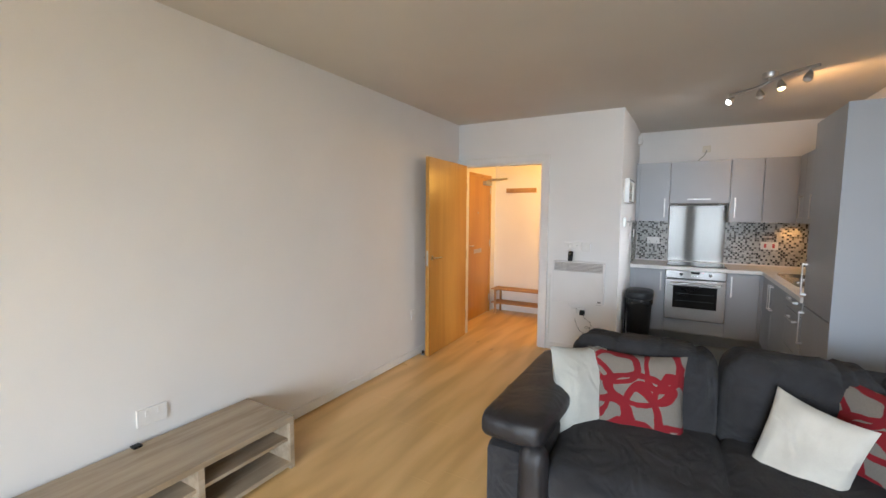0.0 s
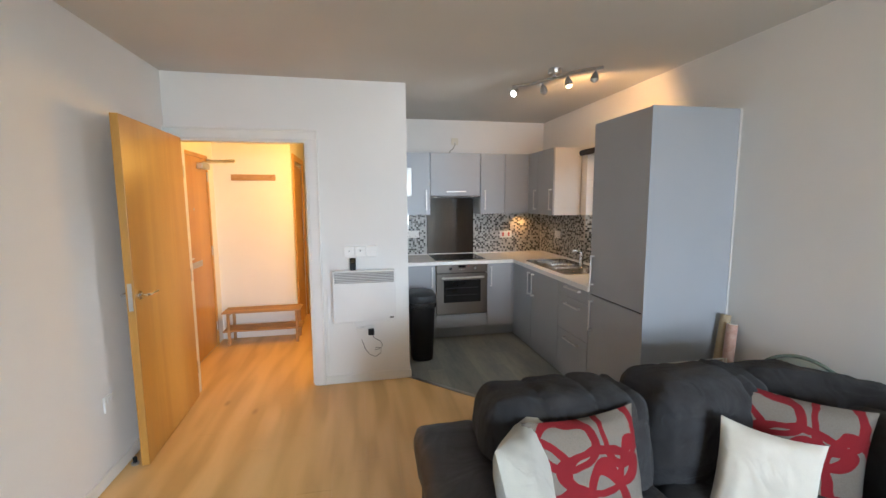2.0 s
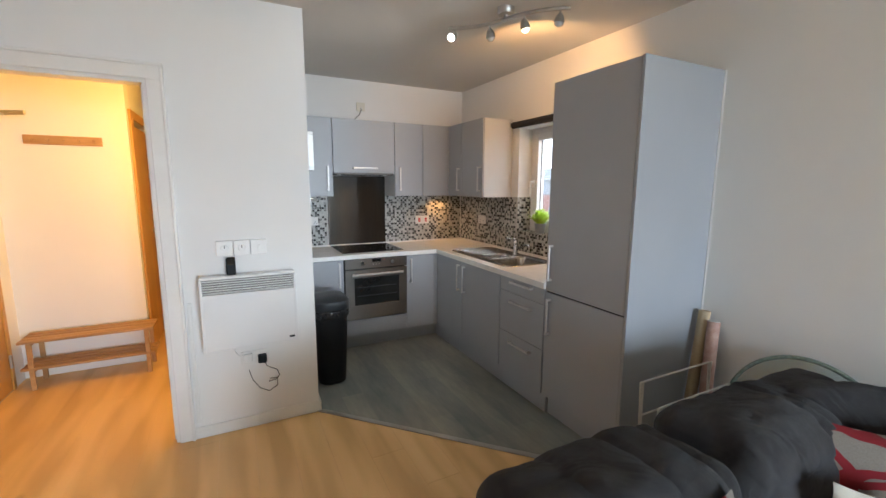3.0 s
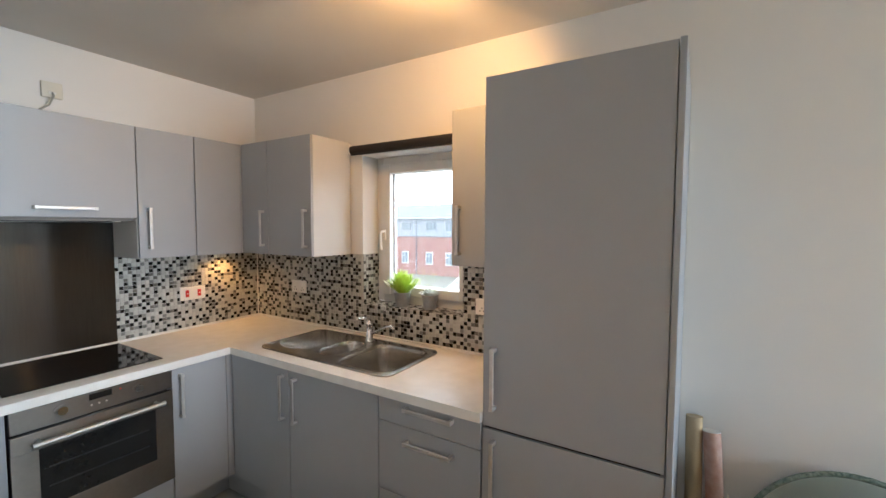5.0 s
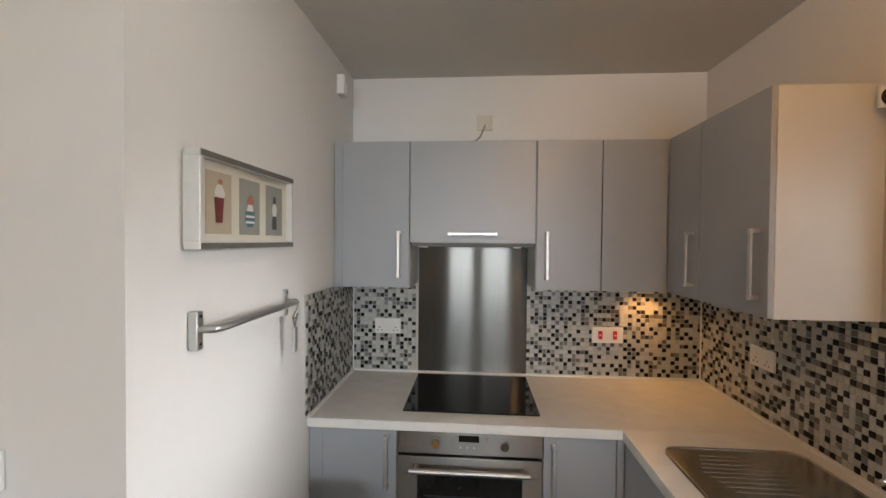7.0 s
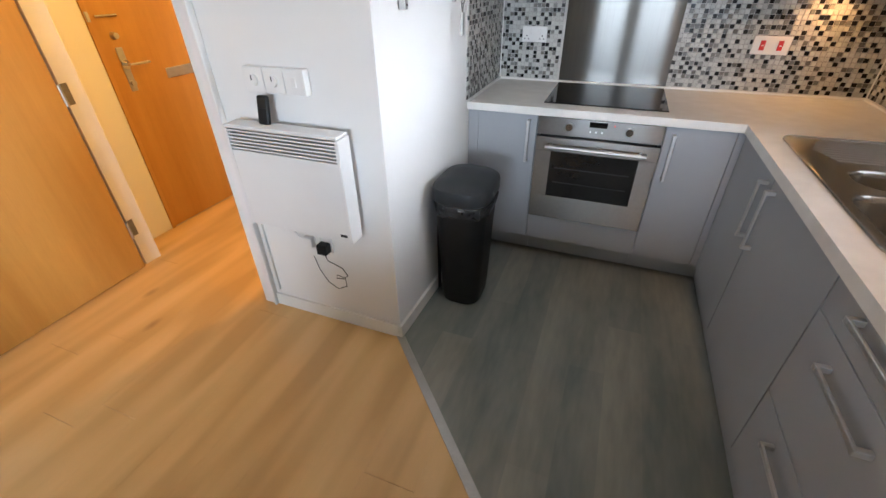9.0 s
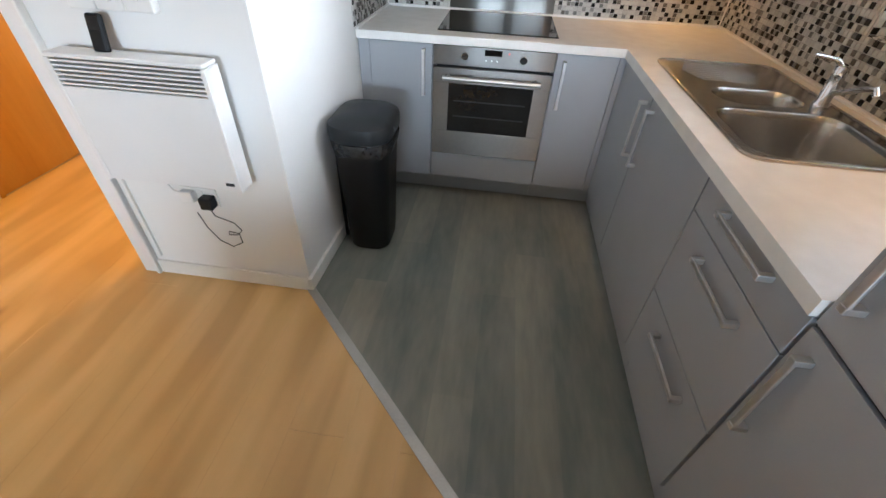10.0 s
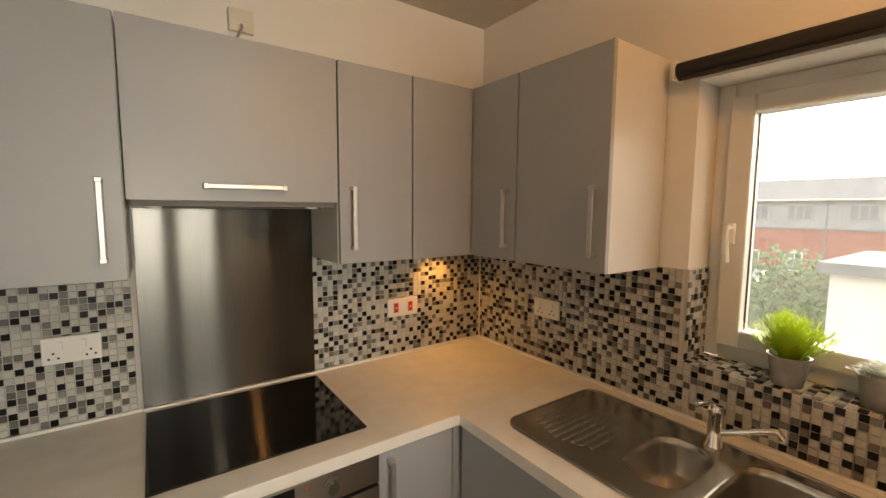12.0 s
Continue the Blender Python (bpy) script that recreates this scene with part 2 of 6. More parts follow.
def board(name, a, b, dark, random_shift=True, along="y", rough=0.38, bands=5.0, amount=0.5, stretch=0.09, shift=(17, 31, 5), detail=3.0, bend=0.6, knots=False):
    """Wood with grain along one axis; every board shifts the pattern."""
    m = bpy.data.materials.new(name)
    m.use_nodes = True
    t = m.node_tree
    n, k = t.nodes, t.links
    s = n["Principled BSDF"]
    pos = n.new("ShaderNodeNewGeometry")
    moved = n.new("ShaderNodeVectorMath")
    moved.operation = "MULTIPLY_ADD"
    if random_shift:
        info = n.new("ShaderNodeObjectInfo")
        k.new(info.outputs["Random"], moved.inputs[0])
        moved.inputs[1].default_value = shift
    k.new(pos.outputs["Position"], moved.inputs[2])
    mp = n.new("ShaderNodeMapping")
    long, wide = stretch, 1.0
    mp.inputs["Scale"].default_value = {"y": (wide, long, wide), "x": (long, wide, wide), "z": (wide, wide, long)}[along]
    k.new(moved.outputs[0], mp.inputs[0])
    big, grain, mid = n.new("ShaderNodeTexNoise"), n.new("ShaderNodeTexNoise"), n.new("ShaderNodeTexNoise")
    for c, sc, det in ((big, bands * 1.8, detail), (mid, 30.0, 4), (grain, 170.0, 4)):
        c.inputs["Scale"].default_value, c.inputs["Detail"].default_value = sc, det
        c.inputs["Distortion"].default_value = bend if c is big else 0.6
        k.new(mp.outputs[0], c.inputs["Vector"])
    r1 = n.new("ShaderNodeValToRGB")
    r1.color_ramp.elements[0].position, r1.color_ramp.elements[1].position = 0.36, 0.66
    r1.color_ramp.elements[0].color, r1.color_ramp.elements[1].color = (*dark, 1), (*a, 1)
    e = r1.color_ramp.elements.new(0.5)
    e.color = (*b, 1)
    k.new(big.outputs[0], r1.inputs[0])
    mx = n.new("ShaderNodeMixRGB")
    mx.blend_type = "MULTIPLY"
    mx.inputs[0].default_value = amount
    r2 = n.new("ShaderNodeValToRGB")
    r2.color_ramp.elements[0].position, r2.color_ramp.elements[1].position = 0.35, 0.62
    r2.color_ramp.elements[0].color, r2.color_ramp.elements[1].color = (0.72, 0.68, 0.62, 1), (1, 1, 1, 1)
    sm = n.new("ShaderNodeMath")
    sm.operation = "MULTIPLY_ADD"
    sm.inputs[1].default_value = 0.4
    k.new(grain.outputs[0], sm.inputs[0])
    half = n.new("ShaderNodeMath")
    half.operation = "MULTIPLY"
    half.inputs[1].default_value = 0.6
    k.new(mid.outputs[0], half.inputs[0]), k.new(half.outputs[0], sm.inputs[2])
    k.new(sm.outputs[0], r2.inputs[0])
    k.new(r1.outputs[0], mx.inputs[1]), k.new(r2.outputs[0], mx.inputs[2])
    tone = mx.outputs[0]
    if knots:
        spread, spot, eye, knot = n.new("ShaderNodeMapping"), n.new("ShaderNodeTexVoronoi"), n.new("ShaderNodeMapRange"), n.new("ShaderNodeMixRGB")
        spread.inputs["Scale"].default_value = (1.0, 0.45, 1.0)
        k.new(pos.outputs["Position"], spread.inputs[0]), k.new(spread.outputs[0], spot.inputs["Vector"])
        spot.inputs["Scale"].default_value = 3.6
        eye.inputs[1].default_value, eye.inputs[2].default_value, eye.inputs[3].default_value, eye.inputs[4].default_value = 0.02, 0.10, 0.6, 0.0
        k.new(spot.outputs["Distance"], eye.inputs[0]), k.new(eye.outputs[0], knot.inputs[0])
        k.new(tone, knot.inputs[1])
        knot.inputs[2].default_value = (0.30, 0.165, 0.06, 1)
        tone = knot.outputs[0]
    k.new(tone, s.inputs["Base Color"])
    rr = n.new("ShaderNodeMapRange")
    rr.inputs[3].default_value, rr.inputs[4].default_value = rough - 0.06, rough + 0.1
    k.new(mid.outputs[0], rr.inputs[0]), k.new(rr.outputs[0], s.inputs["Roughness"])
    bp = n.new("ShaderNodeBump")
    bp.inputs["Strength"].default_value, bp.inputs["Distance"].default_value = 0.06, 0.004
    k.new(grain.outputs[0], bp.inputs["Height"]), k.new(bp.outputs[0], s.inputs["Normal"])
    return m


def mosaic_mat(name, a, b, per_island, rough):
    """One tone of glazed mosaic; every tile differs a little."""
    m = bpy.data.materials.new(name)
    m.use_nodes = True
    t = m.node_tree
    n, k = t.nodes, t.links
    s = n["Principled BSDF"]
    geo = n.new("ShaderNodeNewGeometry")
    rnd = geo.outputs["Random Per Island"] if per_island else n.new("ShaderNodeObjectInfo").outputs["Random"]
    tone = n.new("ShaderNodeMixRGB")
    tone.inputs[1].default_value, tone.inputs[2].default_value = (*a, 1), (*b, 1)
    k.new(rnd, tone.inputs[0])
    nz = n.new("ShaderNodeTexNoise")
    nz.inputs["Scale"].default_value = 160
    k.new(geo.outputs["Position"], nz.inputs["Vector"])
    mx = n.new("ShaderNodeMixRGB")
    mx.blend_type, mx.inputs[0].default_value = "OVERLAY", 0.15
    k.new(tone.outputs[0], mx.inputs[1]), k.new(nz.outputs[0], mx.inputs[2])
    k.new(mx.outputs[0], s.inputs["Base Color"])
    rr = n.new("ShaderNodeMapRange")
    rr.inputs[3].default_value, rr.inputs[4].default_value = rough, rough + 0.14
    s.inputs["Specular IOR Level"].default_value = 0.2
    k.new(nz.outputs[0], rr.inputs[0]), k.new(rr.outputs[0], s.inputs["Roughness"])
    return m


def ringed(name):
    """Taupe weave with loose red rings, in a cushion's own x and z."""
    m = bpy.data.materials.new(name)
    m.use_nodes = True
    t = m.node_tree
    n, k = t.nodes, t.links
    s = n["Principled BSDF"]
    tc = n.new("ShaderNodeTexCoord")
    wob = n.new("ShaderNodeTexNoise")
    wob.inputs["Scale"].default_value = 6
    k.new(tc.outputs["Object"], wob.inputs["Vector"])
    warp = n.new("ShaderNodeVectorMath")
    warp.operation = "MULTIPLY_ADD"
    warp.inputs[1].default_value = (0.09, 0.0, 0.09)
    k.new(wob.outputs["Color"], warp.inputs[0]), k.new(tc.outputs["Object"], warp.inputs[2])
    last = None
    rings = ((-0.10, 0.15, 0.10, 0.08), (0.12, 0.17, 0.075, 0.10), (0.02, 0.06, 0.15, 0.07), (0.17, 0.0, 0.07, 0.14), (-0.12, -0.07, 0.11, 0.075), (0.03, -0.08, 0.07, 0.16), (-0.03, -0.16, 0.14, 0.07), (0.17, -0.17, 0.10, 0.08), (-0.20, 0.05, 0.09, 0.13))
    for cx, cz, rx, rz in rings:
        sub = n.new("ShaderNodeVectorMath")
        sub.operation = "SUBTRACT"
        sub.inputs[1].default_value = (cx + 0.045, 0, cz + 0.045)
        k.new(warp.outputs[0], sub.inputs[0])
        sc = n.new("ShaderNodeVectorMath")
        sc.operation = "MULTIPLY"
        sc.inputs[1].default_value = (1 / rx, 0, 1 / rz)
        k.new(sub.outputs[0], sc.inputs[0])
        ln = n.new("ShaderNodeVectorMath")
        ln.operation = "LENGTH"
        k.new(sc.outputs[0], ln.inputs[0])
        d = n.new("ShaderNodeMath")
        d.operation = "SUBTRACT"
        d.inputs[1].default_value = 1.0
        k.new(ln.outputs["Value"], d.inputs[0])
        ab = n.new("ShaderNodeMath")
        ab.operation = "ABSOLUTE"
        k.new(d.outputs[0], ab.inputs[0])
        lt = n.new("ShaderNodeMath")
        lt.operation = "LESS_THAN"
        lt.inputs[1].default_value = 0.0128 / min(rx, rz)
        k.new(ab.outputs[0], lt.inputs[0])
        if last is None:
            last = lt
        else:
            mx = n.new("ShaderNodeMath")
            mx.operation = "MAXIMUM"
            k.new(last.outputs[0], mx.inputs[0]), k.new(lt.outputs[0], mx.inputs[1])
            last = mx
    weave = n.new("ShaderNodeTexNoise")
    weave.inputs["Scale"].default_value = 240
    k.new(tc.outputs["Object"], weave.inputs["Vector"])
    taupe = n.new("ShaderNodeMixRGB")
    taupe.inputs[1].default_value, taupe.inputs[2].default_value = (0.14, 0.122, 0.10, 1), (0.22, 0.195, 0.165, 1)
    k.new(weave.outputs[0], taupe.inputs[0])
    red = n.new("ShaderNodeMixRGB")
    red.inputs[1].default_value, red.inputs[2].default_value = (0.14, 0.002, 0.006, 1), (0.23, 0.004, 0.010, 1)
    k.new(wob.outputs[0], red.inputs[0])
    mix = n.new("ShaderNodeMixRGB")
    k.new(last.outputs[0], mix.inputs[0]), k.new(taupe.outputs[0], mix.inputs[1]), k.new(red.outputs[0], mix.inputs[2])
    k.new(mix.outputs[0], s.inputs["Base Color"])
    s.inputs["Roughness"].default_value = 0.9
    add = n.new("ShaderNodeMath")
    add.operation = "MULTIPLY_ADD"
    add.inputs[1].default_value = 1.5
    k.new(last.outputs[0], add.inputs[0]), k.new(weave.outputs[0], add.inputs[2])
    bp = n.new("ShaderNodeBump")
    bp.inputs["Strength"].default_value, bp.inputs["Distance"].default_value = 0.4, 0.003
    k.new(add.outputs[0], bp.inputs["Height"]), k.new(bp.outputs[0], s.inputs["Normal"])
    return m


M_WALL = mat("wall_paint", (0.80, 0.79, 0.775), (0.76, 0.75, 0.735), 0.75, scale=1.6, fine=260, bump=0.03)
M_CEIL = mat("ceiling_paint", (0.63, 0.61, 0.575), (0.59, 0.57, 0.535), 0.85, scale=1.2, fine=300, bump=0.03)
M_TRIM = mat("white_gloss_paint", (0.80, 0.79, 0.77), (0.74, 0.73, 0.70), 0.35, scale=5, fine=120, bump=0.03)
M_OAK = board("oak_laminate", (0.76, 0.51, 0.225), (0.69, 0.45, 0.185), (0.59, 0.37, 0.145), rough=0.36, amount=0.12, stretch=0.14, bands=4.6, shift=(0.0, 0.0, 0.0), detail=0.7, bend=0.3, knots=True)
M_DOOR = board("oak_veneer", (0.56, 0.305, 0.072), (0.50, 0.265, 0.058), (0.44, 0.22, 0.044), along="z", rough=0.3, bands=2.0, amount=0.3)
M_STAND = board("bleached_oak", (0.46, 0.38, 0.28), (0.41, 0.33, 0.24), (0.33, 0.26, 0.18), along="y", rough=0.5, bands=8.0)
M_RACK = board("pine_slats", (0.50, 0.31, 0.14), (0.44, 0.26, 0.11), (0.34, 0.19, 0.075), along="x", rough=0.5)
M_VINYL = mat("grey_vinyl", (0.160, 0.184, 0.179), (0.31, 0.31, 0.275), 0.42, scale=6, fine=34, bump=0.05, stretch=(1.0, 0.22, 1.0))
vt = M_VINYL.node_tree
turned, strips, mixed = vt.nodes.new("ShaderNodeMapping"), vt.nodes.new("ShaderNodeTexBrick"), vt.nodes.new("ShaderNodeMixRGB")
turned.inputs["Rotation"].default_value = (0, 0, radians(90))
vt.links.new(vt.nodes["Geometry"].outputs["Position"], turned.inputs[0])
vt.links.new(turned.outputs[0], strips.inputs["Vector"])
strips.inputs["Scale"].default_value, strips.inputs["Brick Width"].default_value, strips.inputs["Row Height"].default_value = 1.0, 0.85, 0.15
strips.inputs["Mortar Size"].default_value, strips.offset = 0.0, 0.37
strips.inputs["Color1"].default_value, strips.inputs["Color2"].default_value = (0.72, 0.77, 0.78, 1), (1.15, 1.09, 1.0, 1)
mixed.blend_type, mixed.inputs[0].default_value = "MULTIPLY", 0.75
vt.links.new(vt.nodes["Principled BSDF"].inputs["Base Color"].links[0].from_socket, mixed.inputs[1])
vt.links.new(strips.outputs["Color"], mixed.inputs[2])
vt.links.new(mixed.outputs[0], vt.nodes["Principled BSDF"].inputs["Base Color"])
M_FOIL = mat("grey_foil", (0.355, 0.37, 0.395), (0.335, 0.35, 0.375), 0.36, scale=2.5, fine=200, bump=0.015)
M_CARCASS = mat("pale_carcass", (0.66, 0.65, 0.64), (0.62, 0.61, 0.60), 0.4, scale=3, fine=200, bump=0.01)
M_TOP = mat("white_laminate", (0.78, 0.77, 0.74), (0.70, 0.69, 0.66), 0.34, scale=14, fine=380, bump=0.02)
M_STEEL = mat("brushed_steel", (0.125, 0.119, 0.11), (0.085, 0.081, 0.075), 0.2, 1.0, scale=3, fine=120, bump=0.0, rough_var=0.02, stretch=(1.0, 1.0, 0.06))
M_STEELH = mat("brushed_steel_flat", (0.34, 0.33, 0.315), (0.27, 0.262, 0.25), 0.25, 1.0, scale=2, fine=60, bump=0.0, rough_var=0.02, aniso=1.0)
for brushed, reach in ((M_STEEL, 0.78), (M_STEELH, 0.7)):
    bt = brushed.node_tree
    tone = bt.nodes["Principled BSDF"].inputs["Base Color"].links[0].from_socket
    lobes = bt.nodes.new("ShaderNodeMixShader")
    lobes.inputs[0].default_value = 0.5
    for slot, rough in ((1, 0.14), (2, 0.58)):
        streak = bt.nodes.new("ShaderNodeBsdfAnisotropic")
        streak.inputs["Roughness"].default_value, streak.inputs["Anisotropy"].default_value, streak.inputs["Rotation"].default_value = rough, reach, 0.0
        bt.links.new(tone, streak.inputs["Color"])
        bt.links.new(streak.outputs[0], lobes.inputs[slot])
    bt.links.new(lobes.outputs[0], bt.nodes["Material Output"].inputs[0])
M_SINK = mat("sink_steel", (0.54, 0.51, 0.465), (0.46, 0.435, 0.40), 0.24, 1.0, scale=9, fine=160, bump=0.0, rough_var=0.03)
M_CHROME = mat("chrome", (0.78, 0.78, 0.78), (0.70, 0.70, 0.70), 0.12, 1.0, scale=30, fine=200, bump=0.0, rough_var=0.04)
M_SATIN = mat("satin_metal", (0.52, 0.515, 0.50), (0.46, 0.455, 0.445), 0.42, 1.0, scale=30, fine=200, bump=0.01)
M_HANDLE = mat("brushed_nickel", (0.68, 0.67, 0.655), (0.60, 0.59, 0.575), 0.43, 1.0, scale=30, fine=200, bump=0.01)
M_BLACKGLASS = mat("black_glass", (0.006, 0.006, 0.006), (0.010, 0.009, 0.009), 0.07, scale=4, fine=60, bump=0.0, rough_var=0.03)
M_OVENGLASS = mat("oven_glass", (0.012, 0.012, 0.012), (0.02, 0.02, 0.02), 0.12, scale=4, fine=60, bump=0.0, rough_var=0.03)
M_BLACK = mat("black_plastic", (0.007, 0.0075, 0.008), (0.012, 0.0125, 0.013), 0.5, scale=8, fine=300, bump=0.04, spec=0.22)
M_LIDGREY = mat("dark_plastic", (0.016, 0.018, 0.020), (0.026, 0.028, 0.030), 0.42, scale=8, fine=300, bump=0.04, spec=0.3)
M_BAG = mat("bin_liner", (0.01, 0.01, 0.011), (0.03, 0.03, 0.03), 0.22, scale=30, fine=60, bump=0.5)
M_WHITE = mat("white_plastic", (0.80, 0.79, 0.77), (0.75, 0.74, 0.72), 0.35, scale=10, fine=200, bump=0.01)
M_HEATER = mat("white_enamel", (0.76, 0.75, 0.74), (0.72, 0.71, 0.70), 0.38, scale=4, fine=200, bump=0.02)
M_SLOT = mat("heater_slot", (0.16, 0.15, 0.14), (0.22, 0.21, 0.20), 0.6)
M_RED = mat("red_switch", (0.60, 0.03, 0.03), (0.5, 0.02, 0.02), 0.4)
M_GROUT = mat("grout", (0.54, 0.53, 0.505), (0.47, 0.46, 0.44), 0.85, scale=9, fine=200, bump=0.15)
TONES = (("black", (0.008, 0.008, 0.008), (0.022, 0.020, 0.018), 0.16), ("taupe", (0.11, 0.10, 0.088), (0.18, 0.167, 0.15), 0.24),
         ("grey", (0.15, 0.152, 0.146), (0.26, 0.26, 0.248), 0.20), ("cream", (0.44, 0.44, 0.415), (0.56, 0.56, 0.53), 0.16))
M_TILE = [mosaic_mat("mosaic_tile_" + w, a, b, False, r) for w, a, b, r in TONES]
M_TILES = [mosaic_mat("mosaic_sheet_" + w, a, b, True, r) for w, a, b, r in TONES]
M_SOFA = mat("charcoal_chenille", (0.023, 0.022, 0.0235), (0.043, 0.0415, 0.044), 0.95, scale=9, fine=420, bump=0.5, sheen=0.08, spec=0.2, local=True, crease=0.55)
M_LEATHER = mat("black_leather", (0.013, 0.012, 0.014), (0.022, 0.020, 0.022), 0.42, scale=10, fine=260, bump=0.25, local=True, crease=0.25)
M_CREAM = mat("cream_fabric", (0.66, 0.63, 0.56), (0.56, 0.53, 0.46), 0.95, scale=9, fine=420, bump=0.45, local=True, sheen=0.2, crease=0.35)
M_SAGE = mat("pale_grey_fabric", (0.50, 0.50, 0.45), (0.42, 0.42, 0.375), 0.95, scale=9, fine=420, bump=0.45, local=True, sheen=0.2, crease=0.35)
M_RINGS = ringed("ring_pattern_weave")
M_REDFAB = mat("red_fabric", (0.50, 0.015, 0.02), (0.38, 0.01, 0.015), 0.9, fine=300, bump=0.3, local=True)
M_PVC = mat("white_upvc", (0.74, 0.73, 0.71), (0.68, 0.67, 0.65), 0.3, scale=6, fine=150, bump=0.01)
M_GLASS = glass("window_glass")
gt = M_GLASS.node_tree
# thin milky layer puts the outdoor glare and haze into the pane
glare_film, veiled = gt.nodes.new("ShaderNodeBsdfTranslucent"), gt.nodes.new("ShaderNodeMixShader")
glare_film.inputs[0].default_value = (0.8, 0.8, 0.8, 1)
veiled.inputs[0].default_value = 0.028
gt.links.new(gt.nodes["Principled BSDF"].outputs[0], veiled.inputs[1])
gt.links.new(glare_film.outputs[0], veiled.inputs[2])
gt.links.new(veiled.outputs[0], gt.nodes["Material Output"].inputs[0])
M_TABLE = glass("table_glass", (0.86, 0.95, 0.92))
M_BLIND = mat("black_blind", (0.014, 0.013, 0.014), (0.022, 0.02, 0.022), 0.7, fine=300, bump=0.1)
M_ZINC = mat("zinc", (0.46, 0.47, 0.475), (0.34, 0.35, 0.36), 0.4, 0.8, scale=22, fine=120, bump=0.05)
M_GRASS = mat("lime_leaf", (0.28, 0.44, 0.025), (0.46, 0.60, 0.06), 0.5, scale=40, fine=200, bump=0.0)
M_FERN = mat("pale_leaf", (0.50, 0.54, 0.47), (0.72, 0.73, 0.68), 0.6, scale=40, fine=200, bump=0.0)
for leafy in (M_GRASS, M_FERN):
    lt = leafy.node_tree
    thin, both = lt.nodes.new("ShaderNodeBsdfTranslucent"), lt.nodes.new("ShaderNodeMixShader")
    both.inputs[0].default_value = 0.3
    lt.links.new(lt.nodes["Principled BSDF"].inputs["Base Color"].links[0].from_socket, thin.inputs[0])
    lt.links.new(lt.nodes["Principled BSDF"].outputs[0], both.inputs[1])
    lt.links.new(thin.outputs[0], both.inputs[2])
    lt.links.new(both.outputs[0], lt.nodes["Material Output"].inputs[0])
M_SOIL = mat("soil", (0.03, 0.022, 0.015), (0.05, 0.038, 0.026), 0.95, fine=90, bump=0.6)
M_KRAFT = mat("kraft_roll", (0.42, 0.33, 0.21), (0.36, 0.28, 0.17), 0.7, scale=10, fine=150)
M_PRINT = mat("pink_brown_roll", (0.40, 0.22, 0.17), (0.52, 0.36, 0.30), 0.55, scale=24, fine=80)
M_PAPER = mat("white_paper", (0.78, 0.77, 0.75), (0.72, 0.71, 0.69), 0.7)
M_WIRE = mat("cream_coated_wire", (0.70, 0.68, 0.62), (0.62, 0.60, 0.54), 0.4)
M_SILVER = mat("silver_frame", (0.70, 0.70, 0.68), (0.62, 0.62, 0.60), 0.4, 0.3, scale=20, fine=150, bump=0.01)
M_PEWTER = mat("pewter_frame", (0.16, 0.15, 0.135), (0.21, 0.20, 0.18), 0.45, 0.3, scale=20, fine=150, bump=0.01)
M_MOUNT = mat("picture_mount", (0.72, 0.69, 0.60), (0.68, 0.65, 0.56), 0.7)
M_TAN = mat("print_tan", (0.52, 0.45, 0.33), (0.47, 0.40, 0.29), 0.6)
M_GREYPRINT = mat("print_grey", (0.34, 0.34, 0.30), (0.29, 0.29, 0.26), 0.6)
M_WINE = mat("print_wine", (0.20, 0.03, 0.03), (0.12, 0.02, 0.02), 0.6)
M_TEAL = mat("print_teal", (0.10, 0.22, 0.26), (0.08, 0.16, 0.20), 0.6)
M_SALMON = mat("print_salmon", (0.52, 0.20, 0.13), (0.45, 0.16, 0.10), 0.6)
M_INK = mat("print_ink", (0.05, 0.05, 0.05), (0.09, 0.09, 0.09), 0.6)
M_STRIP = mat("aluminium_strip", (0.55, 0.54, 0.51), (0.42, 0.41, 0.39), 0.4, 0.9, fine=150, bump=0.03)
M_BULBW = glow("lit_bulb_white", (1.0, 0.96, 0.88), 14.0)
M_BULBO = glow("lit_bulb_warm", (1.0, 0.72, 0.36), 7.0)
M_BULBX = mat("unlit_bulb", (0.55, 0.54, 0.52), (0.5, 0.49, 0.47), 0.15)
# cladding and slate are paler and bluer: distance haze mixed into their colour
M_CLAD = mat("hazed_grey_cladding", (0.20, 0.215, 0.235), (0.26, 0.275, 0.295), 0.8, scale=1.0, fine=9)
M_BRICK = mat("far_brick", (0.27, 0.115, 0.09), (0.22, 0.095, 0.075), 0.9, scale=1.2, fine=14, bump=0.1)
M_SLATE = mat("hazed_slate", (0.12, 0.13, 0.15), (0.16, 0.17, 0.19), 0.8, scale=1.0, fine=9)
M_LAND = mat("ground", (0.10, 0.11, 0.07), (0.17, 0.15, 0.12), 0.95, scale=0.15, fine=3)
M_FENCE = mat("larch_fence", (0.33, 0.19, 0.11), (0.25, 0.14, 0.08), 0.9, scale=2, fine=20)
M_RENDERW = mat("white_render", (0.55, 0.55, 0.54), (0.50, 0.50, 0.49), 0.8, scale=1, fine=30)
M_LEAF = mat("leaf", (0.07, 0.12, 0.055), (0.12, 0.18, 0.09), 0.7, scale=2, fine=10)
M_BARK = mat("bark", (0.09, 0.065, 0.045), (0.13, 0.10, 0.075), 0.95, fine=30, bump=0.5)
M_DARKWIN = mat("far_pane", (0.10, 0.12, 0.14), (0.16, 0.18, 0.20), 0.15)

